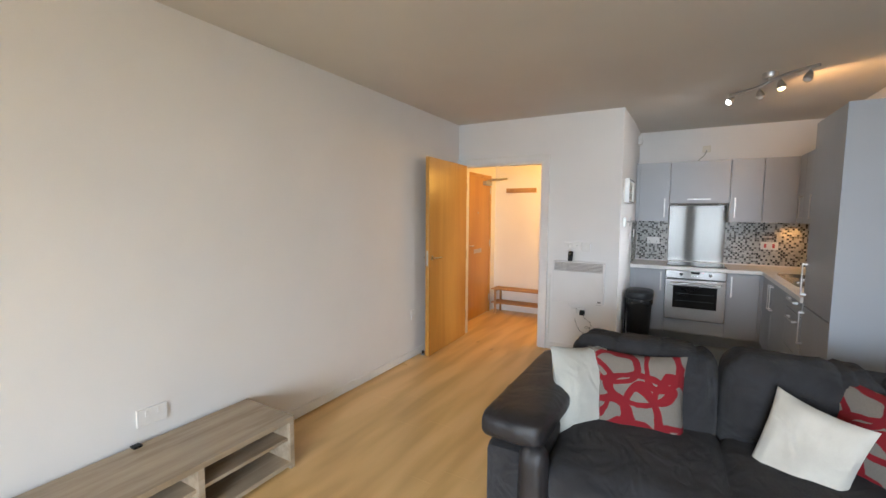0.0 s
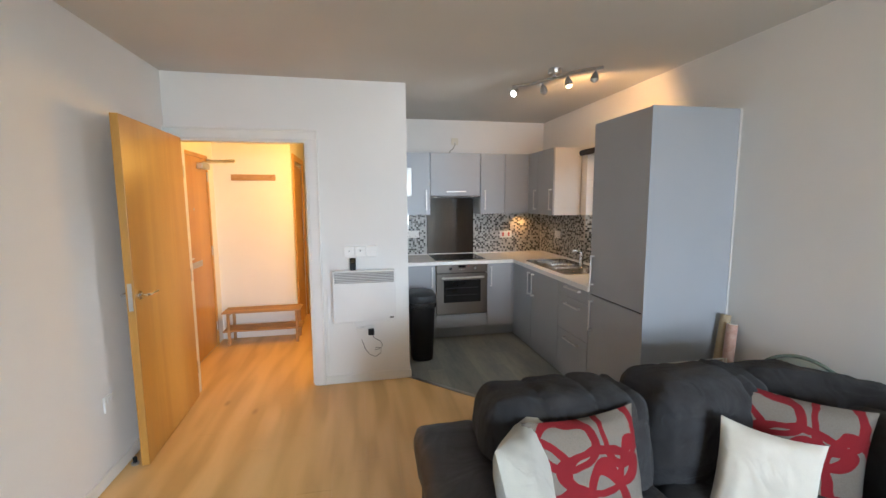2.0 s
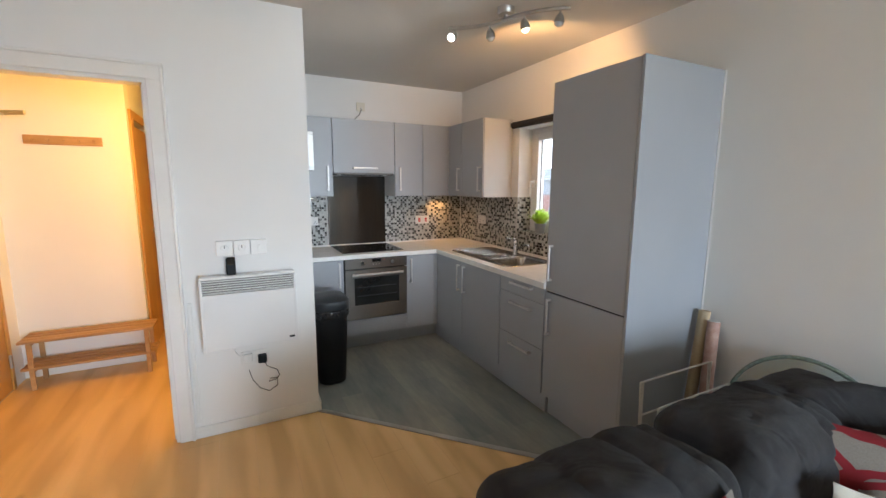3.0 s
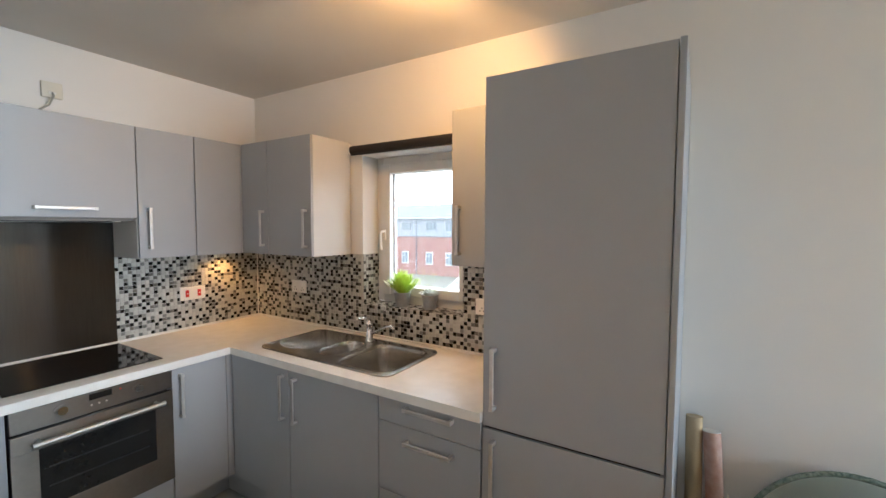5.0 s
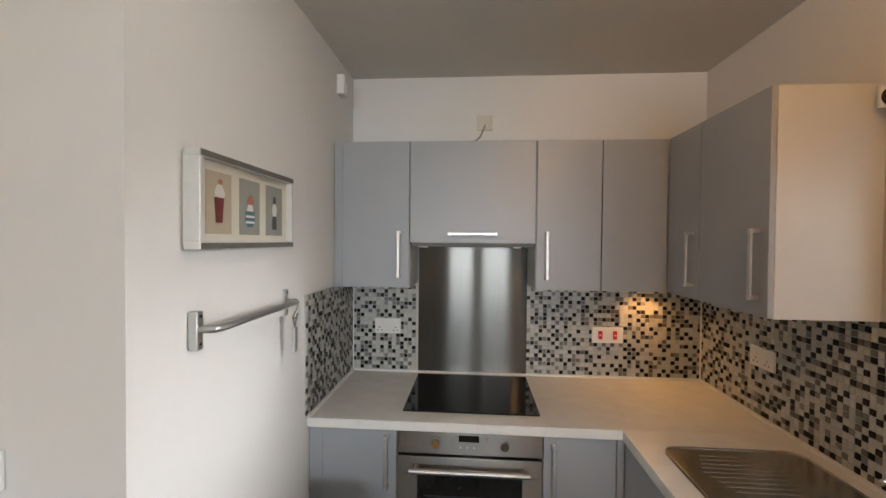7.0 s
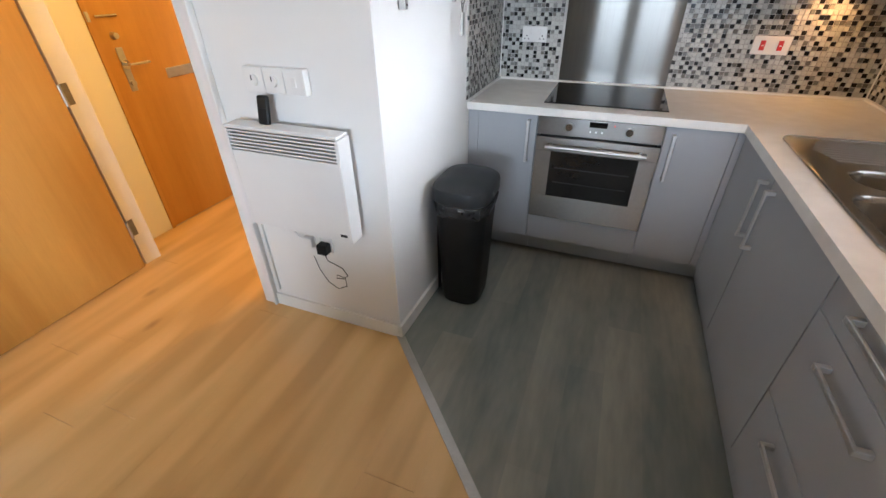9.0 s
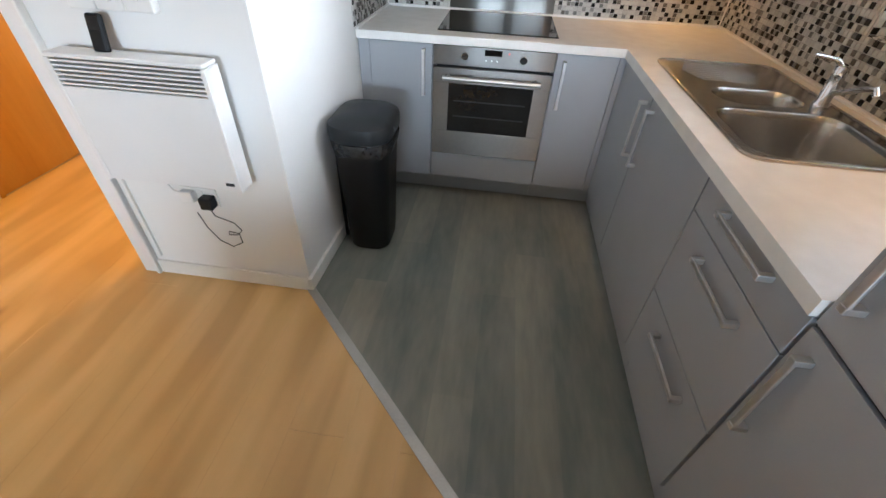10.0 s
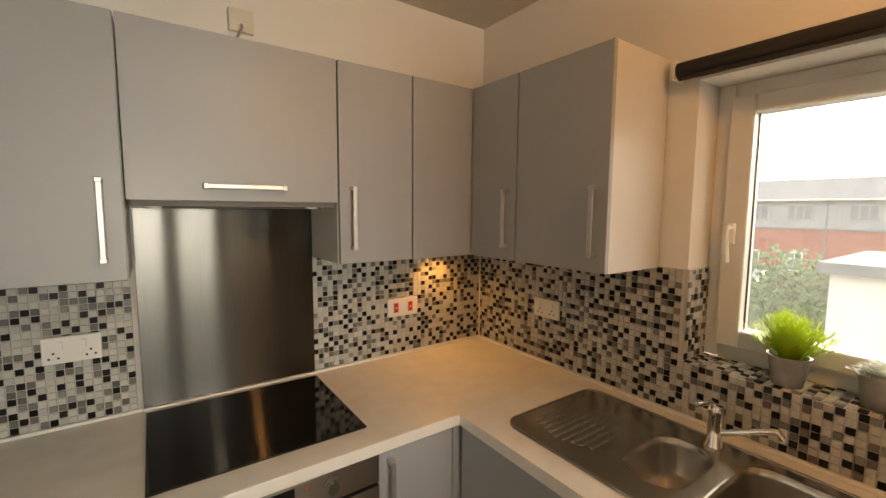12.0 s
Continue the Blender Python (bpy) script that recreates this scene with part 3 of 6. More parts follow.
# ---- setting ----
CEIL = 2.54
LX, RX, SY, PY, BY = -1.56, 2.20, -3.2, 5.0, 6.505
PLAN = [(-1.86, -3.4), (2.46, -3.4), (2.46, 6.7), (0.30, 6.7), (0.30, 9.1), (-1.86, 9.1)]
slab = prism(nb(), PLAN, -0.25, -0.014)
floor = setting("floor", slab, M_OAK, "oak laminate floor laid in long planks", "floor")
bm = nb()
prism(bm, [(0.268, 5.0), (1.585, 3.63), (2.2, 3.63), (2.2, 6.505), (0.268, 6.505)], -0.012, 0.003)
setting("floor_kitchen", bm, M_VINYL, "dark grey wood-effect vinyl kitchen floor", "floor")
a, b = Vector((0.262, 5.006)), Vector((1.60, 3.614))
d = (b - a).normalized()
s = Vector((-d.y, d.x)) * 0.018
bm = nb()
prism(bm, [tuple(a - s), tuple(b - s), tuple(b + s), tuple(a + s)], 0.0035, 0.0075)
setting("trim_threshold", bm, M_STRIP, "slim aluminium threshold strip between laminate and vinyl", "threshold")

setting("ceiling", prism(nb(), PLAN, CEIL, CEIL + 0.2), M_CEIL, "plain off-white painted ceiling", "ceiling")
setting("wall_west", box(LX - 0.14, LX, -3.4, PY, 0, CEIL), M_WALL, "plain white painted wall", "wall")
bm = nb()
bx(bm, -1.7, 0.15, SY - 0.2, SY, 0, CEIL), bx(bm, 2.15, 2.2, SY - 0.2, SY, 0, CEIL)
bx(bm, 0.15, 2.15, SY - 0.2, SY, 2.2, CEIL), bx(bm, 0.15, 2.15, SY - 0.2, SY, 0, 0.12)
setting("wall_south", bm, M_WALL, "white wall round the balcony glazing", "wall")
# east wall with the kitchen window
WY0, WY1, WZ0, WZ1 = 4.70, 5.43, 1.09, 2.03
bm = nb()
bx(bm, RX, 2.46, -3.4, WY0, 0, CEIL), bx(bm, RX, 2.46, WY1, 6.7, 0, CEIL)
bx(bm, RX, 2.46, WY0, WY1, 0, WZ0), bx(bm, RX, 2.46, WY0, WY1, WZ1, CEIL)
setting("wall_east", bm, M_WALL, "white painted wall with the kitchen window opening", "wall")
# partition to the hall with the doorway
DX0, DX1, DZ, KX = -1.49, -0.525, 2.06, 0.272
bm = nb()
bx(bm, LX - 0.14, DX0, PY, PY + 0.1, 0, CEIL), bx(bm, DX1, KX - 0.06, PY, PY + 0.1, 0, CEIL), bx(bm, DX0, DX1, PY, PY + 0.1, DZ, CEIL)
setting("wall_partition", bm, M_WALL, "white partition wall with the hall doorway", "wall")
setting("wall_kitchen_side", prism(nb(), [(0.17, PY + 0.1), (KX - 0.06, PY + 0.1), (KX - 0.06, PY), (KX, PY), (0.30, 5.835), (0.30, 6.7), (0.17, 6.7)], 0, CEIL), M_WALL, "white painted kitchen side wall", "wall")
setting("wall_kitchen_back", box(0.30, RX, BY, 6.7, 0, CEIL), M_WALL, "white painted wall behind the wall cabinets", "wall")
# hall
bm = nb()
bx(bm, -1.86, -1.70, PY + 0.1, 5.38, 0, CEIL), bx(bm, -1.86, -1.70, 6.32, 9.1, 0, CEIL), bx(bm, -1.86, -1.70, 5.38, 6.32, 2.05, CEIL)
setting("wall_hall_west", bm, M_WALL, "cream-lit hall wall beside the entrance door", "wall")
setting("wall_hall_end", box(-1.70, -0.98, 6.5, 6.62, 0, CEIL), M_WALL, "white hall wall with the coat rail", "wall")
bm = nb()
bx(bm, -0.98, -0.88, 6.5, 6.62, 0, CEIL), bx(bm, -0.98, -0.88, 7.42, 9.0, 0, CEIL), bx(bm, -0.98, -0.88, 6.62, 7.42, 2.05, CEIL)
setting("wall_hall_corner", bm, M_WALL, "white hall wall round a corner with a doorway", "wall")
setting("wall_hall_far", box(-1.7, 0.2, 9.0, 9.1, 0, CEIL), M_WALL, "white end wall of the hall", "wall")
setting("wall_hall_east", box(0.20, 0.30, 6.7, 9.1, 0, CEIL), M_WALL, "white hall side wall", "wall")


def skirting(x0, x1, y0, y1):
    setting("baseboard", box(x0, x1, y0, y1, 0.0, 0.072, 0.004), M_TRIM, "low white painted skirting board", "skirting")


skirting(LX, LX + 0.014, SY, PY)
skirting(DX1 + 0.075, KX, PY - 0.014, PY)
setting("baseboard", prism(nb(), [(KX - 0.004, PY - 0.014), (KX + 0.014, PY - 0.014), (0.314, 5.835), (0.314, 5.95), (0.299, 5.95), (0.299, 5.835)], 0.0, 0.072), M_TRIM, "low white painted skirting board", "skirting")
skirting(RX - 0.014, RX, SY, 3.665)
skirting(-1.70, -0.88, 6.486, 6.5)
# faint boxed cable trunking above the partition skirting
setting("trim_trunking", box(-0.10, KX, PY - 0.022, PY - 0.0145, 0.03, 0.085, 0.002), M_TRIM, "white cable trunking along the skirting", "trunking")

# door lining and architrave of the hall doorway
frame_thing = thing("door_frame", (DX0 + DX1) / 2, PY, 0, "white painted doorway frame between living room and hall", "door frame", "", "structure")
for x0, x1 in ((DX0 - 0.075, DX0 + 0.005), (DX1 - 0.005, DX1 + 0.075)):
    part("architrave", box(x0, x1, PY - 0.018, PY, 0, DZ - 0.005, 0.004), M_TRIM, frame_thing)
part("architrave", box(DX0 - 0.075, DX1 + 0.075, PY - 0.018, PY, DZ - 0.005, DZ + 0.075, 0.004), M_TRIM, frame_thing)
for x0, x1 in ((DX0 - 0.077, DX0 - 0.060), (DX1 + 0.060, DX1 + 0.077)):
    part("bead", box(x0, x1, PY - 0.030, PY - 0.0005, 0, DZ + 0.060, 0.005), M_TRIM, frame_thing)
part("bead", box(DX0 - 0.077, DX1 + 0.077, PY - 0.030, PY - 0.0005, DZ + 0.0605, DZ + 0.077, 0.005), M_TRIM, frame_thing)
for x0, x1 in ((DX0, DX0 + 0.024), (DX1 - 0.024, DX1)):
    part("jamb", box(x0, x1, PY + 0.001, PY + 0.1, 0, DZ - 0.024, 0.002), M_TRIM, frame_thing)
part("head", box(DX0, DX1, PY + 0.001, PY + 0.1, DZ - 0.024, DZ, 0.002), M_TRIM, frame_thing)
part("stop", box(DX1 - 0.036, DX1 - 0.024, PY + 0.045, PY + 0.07, 0, DZ - 0.024), M_TRIM, frame_thing)


def lever(parent, x, y, z, out, along):
    """A lever handle on a door face that looks along x; along is the lever's way in y."""
    h = part("handle", rod(nb(), (x, y, z), (x + out * 0.008, y, z), 0.026, n=20), M_CHROME, parent, "chrome lever handle", smooth=True)
    part("lever", tube(nb(), [(x + out * 0.008, y, z), (x + out * 0.045, y, z), (x + out * 0.052, y + along * 0.012, z), (x + out * 0.052, y + along * 0.115, z)], 0.009), M_CHROME, h, smooth=True)


# open living room door, folded back towards the west wall
leaf_thing = thing("door_1", -1.44, 4.98, 0, "open oak-veneered living room door folded against the wall", "door", "", "structure")
HY0, HY1 = 4.06, 4.975
leaf = part("leaf", box(-1.462, -1.42, HY0, HY1, 0.008, 2.052, 0.002), M_DOOR, leaf_thing)
lever(leaf, -1.42, HY0 + 0.06, 1.03, 1, 1)
lever(leaf, -1.462, HY0 + 0.06, 1.03, -1, 1)
part("latch_plate", box(-1.452, -1.430, HY0 - 0.002, HY0 + 0.001, 0.95, 1.11), M_SATIN, leaf_thing, "steel latch plate")
for z in (0.25, 1.0, 1.8):
    part("hinge", rod(nb(), (-1.425, 4.985, z - 0.05), (-1.425, 4.985, z + 0.05), 0.008), M_SATIN, leaf_thing)
leaf_thing.matrix_basis = pose(-1.46, 4.98, 0, 0, 0, 2.2)
for z in (0.25, 1.0, 1.8):
    part("hinge_plate", box(DX0 + 0.0235, DX0 + 0.0265, PY + 0.004, PY + 0.034, z - 0.05, z + 0.05, 0.001), M_PEWTER, frame_thing, "worn dark hinge plate")
stop_thing = thing("door_stop", -1.53, 4.12, 0.0, "small grey metal door stop on the floor", "door stop")
part("base", rod(nb(), (-1.50, 4.10, 0.0), (-1.50, 4.10, 0.014), 0.02), M_SATIN, stop_thing)
part("post", rod(nb(), (-1.50, 4.10, 0.014), (-1.50, 4.10, 0.045), 0.011), M_BLACK, stop_thing)

# entrance door in the hall
ent = thing("door_2", -1.70, 5.87, 0, "closed oak-veneered entrance door with a letter plate", "door", "", "structure")
part("leaf", box(-1.745, -1.70, 5.405, 6.28, 0.006, 2.01, 0.002), M_DOOR, ent)
part("threshold", box(-1.86, -1.701, 5.38, 6.32, -0.013, 0.0055), M_STRIP, ent, "worn metal threshold")
for y0, y1 in ((5.38, 5.403), (6.282, 6.32)):
    part("jamb", box(-1.80, -1.690, y0, y1, 0, 2.05, 0.002), M_DOOR, ent)
part("head", box(-1.80, -1.690, 5.403, 6.282, 2.012, 2.05, 0.002), M_DOOR, ent)
part("letter_plate", box(-1.70, -1.692, 5.74, 5.99, 0.93, 0.99, 0.003), M_SATIN, ent, "satin letter plate")
part("spy_hole", rod(nb(), (-1.70, 5.87, 1.5), (-1.694, 5.87, 1.5), 0.012), M_SATIN, ent)
part("escutcheon", box(-1.70, -1.692, 5.478, 5.518, 0.90, 1.14, 0.004), M_SATIN, ent, "tall satin lock plate")
part("lock", rod(nb(), (-1.692, 5.498, 0.945), (-1.676, 5.498, 0.945), 0.015, n=20), M_SATIN, ent)
part("turn_knob", rod(nb(), (-1.70, 5.498, 1.20), (-1.672, 5.498, 1.20), 0.020, 0.016, n=20), M_SATIN, ent)
part("bolt", tube(nb(), [(-1.688, 5.43, 1.30), (-1.688, 5.55, 1.30)], 0.008), M_CHROME, ent, "sliding bolt")
part("keep", box(-1.70, -1.682, 5.385, 5.402, 1.275, 1.325, 0.002), M_SATIN, ent)
lever(ent, -1.692, 5.498, 1.05, 1, 1)
for z in (0.22, 1.05, 1.83):
    part("hinge", rod(nb(), (-1.690, 6.284, z - 0.05), (-1.690, 6.284, z + 0.05), 0.009), M_SATIN, ent)
closer = part("closer", box(-1.70, -1.645, 6.02, 6.24, 1.90, 1.96, 0.006), M_SATIN, ent, "door closer with a folding arm")
part("arm", tube(nb(), [(-1.665, 6.10, 1.965), (-1.50, 6.20, 1.98), (-1.38, 6.15, 1.985)], 0.011), M_SATIN, closer)
part("arm", tube(nb(), [(-1.38, 6.15, 1.995), (-1.55, 6.26, 2.0), (-1.69, 6.29, 2.005)], 0.009), M_SATIN, closer)

# bedroom door round the hall corner
bed = thing("door_3", -0.88, 7.02, 0, "closed reddish oak door round the hall corner", "door", "", "structure")
part("leaf", box(-0.93, -0.888, 6.66, 7.38, 0.006, 2.01, 0.002), M_DOOR, bed)
for y0, y1 in ((6.56, 6.658), (7.382, 7.48)):
    part("architrave", box(-0.878, -0.86, y0, y1, 0, 2.05, 0.002), M_DOOR, bed)
part("architrave", box(-0.878, -0.86, 6.56, 7.48, 2.05, 2.12, 0.002), M_DOOR, bed)
lever(bed, -0.888, 7.30, 1.06, 1, -1)

# kitchen window
win = thing("window_1", 2.36, (WY0 + WY1) / 2, WZ0, "white plastic casement window above the sink", "window", "", "structure")
FX0, FX1 = 2.345, 2.42
for y0, y1, z0, z1 in ((WY0, WY0 + 0.05, WZ0 + 0.012, WZ1), (WY1 - 0.05, WY1, WZ0 + 0.012, WZ1), (WY0 + 0.05, WY1 - 0.05, WZ0 + 0.001, WZ0 + 0.062), (WY0 + 0.05, WY1 - 0.05, WZ1 - 0.05, WZ1)):
    part("window_frame", box(FX0, FX1, y0, y1, z0, z1, 0.005), M_PVC, win)
SX0, SX1 = 2.325, 2.405
part("sash", box(SX0, SX1, WY0 + 0.045, WY0 + 0.105, WZ0 + 0.058, WZ1 - 0.045, 0.006), M_PVC, win)
part("sash", box(SX0, SX1, WY1 - 0.116, WY1 - 0.045, WZ0 + 0.058, WZ1 - 0.045, 0.006), M_PVC, win)
part("sash", box(SX0 + 0.001, SX1, WY0 + 0.105, WY1 - 0.116, WZ0 + 0.058, WZ0 + 0.118, 0.006), M_PVC, win)
part("sash", box(SX0 + 0.001, SX1, WY0 + 0.105, WY1 - 0.116, WZ1 - 0.105, WZ1 - 0.045, 0.006), M_PVC, win)
pane = part("pane", box(2.365, 2.371, WY0 + 0.10, WY1 - 0.111, WZ0 + 0.113, WZ1 - 0.10), M_GLASS, win)
pane.visible_shadow = False
part("gasket", box(2.363, 2.373, WY1 - 0.1195, WY1 - 0.1165, WZ0 + 0.118, WZ1 - 0.105), M_BLACK, win)
hd = part("window_handle", box(2.312, 2.325, WY1 - 0.088, WY1 - 0.062, 1.50, 1.57, 0.004), M_WHITE, win, "white window handle")
part("grip", tube(nb(), [(2.312, WY1 - 0.075, 1.555), (2.285, WY1 - 0.075, 1.555), (2.278, WY1 - 0.075, 1.53), (2.282, WY1 - 0.08, 1.44)], 0.009), M_WHITE, hd, smooth=True)

# balcony glazing behind the walker
bal = thing("window_2", 0.4, SY - 0.1, 0.12, "white framed balcony glazing", "window", "", "structure")
for x0, x1 in ((0.15, 0.22), (1.02, 1.10), (2.08, 2.15)):
    part("window_frame", box(x0, x1, SY - 0.14, SY - 0.06, 0.12, 2.2, 0.005), M_PVC, bal)
for z0, z1 in ((0.12, 0.2), (2.12, 2.2)):
    for x0, x1 in ((0.22, 1.02), (1.10, 2.08)):
        part("window_frame", box(x0, x1, SY - 0.14, SY - 0.06, z0, z1, 0.005), M_PVC, bal)

# ---- kitchen ----
BASE_Z, TOP_Z0, TOP_Z1 = 0.15, 0.866, 0.905
FY, FX = 5.878, 1.582


def bow_handle(parent, p0, p1, out):
    """A flat bar handle with two end posts; out is the way off the door."""
    p0, p1, out = Vector(p0), Vector(p1), Vector(out)
    d = (p1 - p0).normalized()
    w = d.cross(out) * 0.008
    bm = nb()
    c = [p0 + out * 0.024, p1 + out * 0.024]
    lo, hi = [], []
    for p in (c[0], c[1]):
        for sgn in (1, -1):
            lo.append(p + w * sgn), hi.append(p + w * sgn + out * 0.008)
    allv = lo + hi
    x = [min(v[i] for v in allv) for i in range(3)]
    y = [max(v[i] for v in allv) for i in range(3)]
    bx(bm, x[0], y[0], x[1], y[1], x[2], y[2], 0.003)
    for p in (p0 + d * 0.006, p1 - d * 0.006):
        ends = [p + w * 1.05 * i + d * 0.007 * j + out * k for i in (-1, 1) for j in (-1, 1) for k in (0.0, 0.0335)]
        bx(bm, *[f(v[i] for v in ends) for i in range(3) for f in (min, max)], 0.002)
    return part("handle", bm, M_HANDLE, parent, "satin steel bar handle")


def front_y(parent, x0, x1, z0, z1, y=FY, name="door"):
    return part(name, box(x0 + 0.002, x1 - 0.002, y, y + 0.018, z0 + 0.002, z1 - 0.002, 0.0015), M_FOIL, parent)


def front_x(parent, y0, y1, z0, z1, x=FX, name="door"):
    return part(name, box(x, x + 0.018, y0 + 0.002, y1 - 0.002, z0 + 0.002, z1 - 0.002, 0.0015), M_FOIL, parent)


UP, AWAY, SIDE = (0, 0, 1), (0, -1, 0), (-1, 0, 0)
grey = "grey foil-fronted kitchen base cabinet with bar handles"
# left of the oven
u = thing("base_cabinet", 0.49, 6.2, 0, "narrow grey base cabinet beside the built-in oven", "cabinet", "base cabinets")
part("body", box(0.305, 0.676, FY + 0.02, 6.48, BASE_Z, TOP_Z0 - 0.001), M_FOIL, u)
part("filler", box(0.305, 0.36, FY + 0.004, FY + 0.02, BASE_Z, TOP_Z0 - 0.003), M_FOIL, u)
dr = front_y(u, 0.36, 0.676, BASE_Z, TOP_Z0 - 0.003)
bow_handle(dr, (0.634, FY, 0.62), (0.634, FY, 0.84), AWAY)
part("plinth", box(0.305, 0.676, 6.0, 6.018, 0.004, BASE_Z - 0.002), M_FOIL, u)
# oven unit
u = thing("oven_housing", 0.97, 6.2, 0, "grey cabinet housing below the built-in oven", "cabinet", "base cabinets")
part("body", box(0.680, 1.266, FY + 0.03, 6.48, BASE_Z, 0.285), M_FOIL, u)
front_y(u, 0.680, 1.266, BASE_Z, 0.300, name="filler_panel")
part("plinth", box(0.678, 1.268, 6.0, 6.018, 0.004, BASE_Z - 0.002), M_FOIL, u)
ov = thing("oven", 0.97, 6.15, 0.29, "stainless steel built-in electric oven with dark glass door", "oven")
OX0, OX1, OY = 0.681, 1.265, 5.862
part("body", box(OX0 + 0.015, OX1 - 0.015, OY + 0.024, 6.40, 0.292, 0.862), M_BLACK, ov)
panel = part("control_panel", box(OX0, OX1, OY, OY + 0.022, 0.775, 0.864, 0.003), M_STEELH, ov, "brushed steel control panel")
for x in (0.836, 1.114):
    k = part("knob", rod(nb(), (x, OY, 0.825), (x, OY - 0.022, 0.825), 0.0185, 0.0165, n=24), M_CHROME, panel, "round chrome knob", smooth=True)
    part("skirt", rod(nb(), (x, OY + 0.001, 0.825), (x, OY - 0.004, 0.825), 0.024, n=24), M_STEELH, panel)
part("display", box(0.930, 1.012, OY - 0.0015, OY + 0.002, 0.830, 0.856, 0.0005), M_BLACKGLASS, panel, "black clock display")
for x in (0.938, 0.965, 0.992):
    part("button", rod(nb(), (x, OY + 0.001, 0.808), (x, OY - 0.003, 0.808), 0.004, n=10), M_SATIN, panel)
part("indicator", rod(nb(), (1.045, OY + 0.001, 0.845), (1.045, OY - 0.002, 0.845), 0.004, n=10), M_RED, panel)
bm = nb()
bx(bm, OX0, OX1, OY, OY + 0.02, 0.306, 0.440, 0.002), bx(bm, OX0, OX1, OY, OY + 0.02, 0.690, 0.764, 0.002)
bx(bm, OX0, 0.762, OY, OY + 0.02, 0.440, 0.690), bx(bm, 1.186, OX1, OY, OY + 0.02, 0.440, 0.690)
odoor = part("oven_door", bm, M_STEELH, ov, "steel oven door frame")
part("oven_window", box(0.762, 1.186, OY + 0.001, OY + 0.006, 0.440, 0.690), M_OVENGLASS, odoor, "dark oven glass")
for z in (0.52, 0.60):
    part("shelf_bar", box(0.79, 1.156, OY - 0.0006, OY + 0.0012, z, z + 0.006), M_LIDGREY, odoor)
bm = nb()
tube(bm, [(0.735, OY - 0.042, 0.725), (1.211, OY - 0.042, 0.725)], 0.0115, 14)
for x in (0.760, 1.186):
    rod(bm, (x, OY, 0.725), (x, OY - 0.04, 0.725), 0.009)
part("door_handle", bm, M_SATIN, odoor, "round steel bar handle", smooth=True)
# right of the oven
u = thing("base_cabinet", 1.41, 6.2, 0, "slim grey base cabinet in the corner beside the oven", "cabinet", "base cabinets")
part("body", box(1.268, 1.56, FY + 0.02, 6.48, BASE_Z, TOP_Z0 - 0.001), M_FOIL, u)
dr = front_y(u, 1.268, 1.556, BASE_Z, TOP_Z0 - 0.003)
bow_handle(dr, (1.308, FY, 0.605), (1.308, FY, 0.83), AWAY)
part("corner_post", box(1.558, FX + 0.016, FY + 0.002, FY + 0.02, BASE_Z, TOP_Z0 - 0.003), M_FOIL, u)
part("plinth", box(1.27, 1.64, 6.0, 6.018, 0.004, BASE_Z - 0.002), M_FOIL, u)
# sink run
u = thing("base_cabinet", 1.9, 5.62, 0, "grey corner base cabinet under the drainer", "cabinet", "base cabinets")
part("body", box(FX + 0.02, 2.19, 5.376, 5.87, BASE_Z, 0.70), M_FOIL, u)
dr = front_x(u, 5.376, 5.862, BASE_Z, TOP_Z0 - 0.003)
bow_handle(dr, (FX, 5.415, 0.60), (FX, 5.415, 0.83), SIDE)
part("plinth", box(1.628, 1.645, 5.376, 5.998, 0.004, BASE_Z - 0.002), M_FOIL, u)
u = thing("base_cabinet", 1.9, 5.08, 0, "grey base cabinet under the sink bowls", "cabinet", "base cabinets")
part("body", box(FX + 0.02, 2.19, 4.787, 5.374, BASE_Z, 0.70), M_FOIL, u)
dr = front_x(u, 4.787, 5.373, BASE_Z, TOP_Z0 - 0.003)
bow_handle(dr, (FX, 5.318, 0.60), (FX, 5.318, 0.83), SIDE)
part("plinth", box(1.628, 1.645, 4.787, 5.374, 0.004, BASE_Z - 0.002), M_FOIL, u)
u = thing("drawer_cabinet", 1.9, 4.54, 0, "grey base cabinet with three drawers beside the fridge housing", "cabinet", "base cabinets")
part("body", box(FX + 0.02, 2.19, 4.292, 4.785, BASE_Z, TOP_Z0 - 0.001), M_FOIL, u)
for z0, z1, hz in ((BASE_Z, 0.452, 0.393), (0.452, 0.757, 0.698), (0.757, TOP_Z0 - 0.003, 0.84)):
    dr = front_x(u, 4.292, 4.785, z0, z1, name="drawer_front")
    bow_handle(dr, (FX, 4.408, hz), (FX, 4.635, hz), SIDE)
part("plinth", box(1.628, 1.645, 4.292, 4.785, 0.004, BASE_Z - 0.002), M_FOIL, u)
# tall fridge housing
u = thing("fridge_housing", 1.9, 3.98, 0, "tall grey integrated fridge freezer housing", "cabinet")
part("body", box(FX + 0.02, 2.195, 3.69, 4.288, BASE_Z, 2.12), M_FOIL, u)
up = front_x(u, 3.687, 4.288, 0.856, 2.123, x=FX + 0.002)
bow_handle(up, (FX + 0.002, 4.24, 0.93), (FX + 0.002, 4.24, 1.155), SIDE)
low = front_x(u, 3.687, 4.288, BASE_Z, 0.850, x=FX + 0.002)
# black strip added behind the door gap to darken it like shade
part("gap_shade", box(FX + 0.012, FX + 0.0195, 3.70, 4.28, 0.845, 0.861), M_BLACK, u, "black strip painting the shade in the gap between the fridge doors")
bow_handle(low, (FX + 0.002, 4.24, 0.58), (FX + 0.002, 4.24, 0.812), SIDE)
part("end_panel", box(FX, 2.197, 3.668, 3.686, 0.004, 2.125, 0.0015), M_FOIL, u)
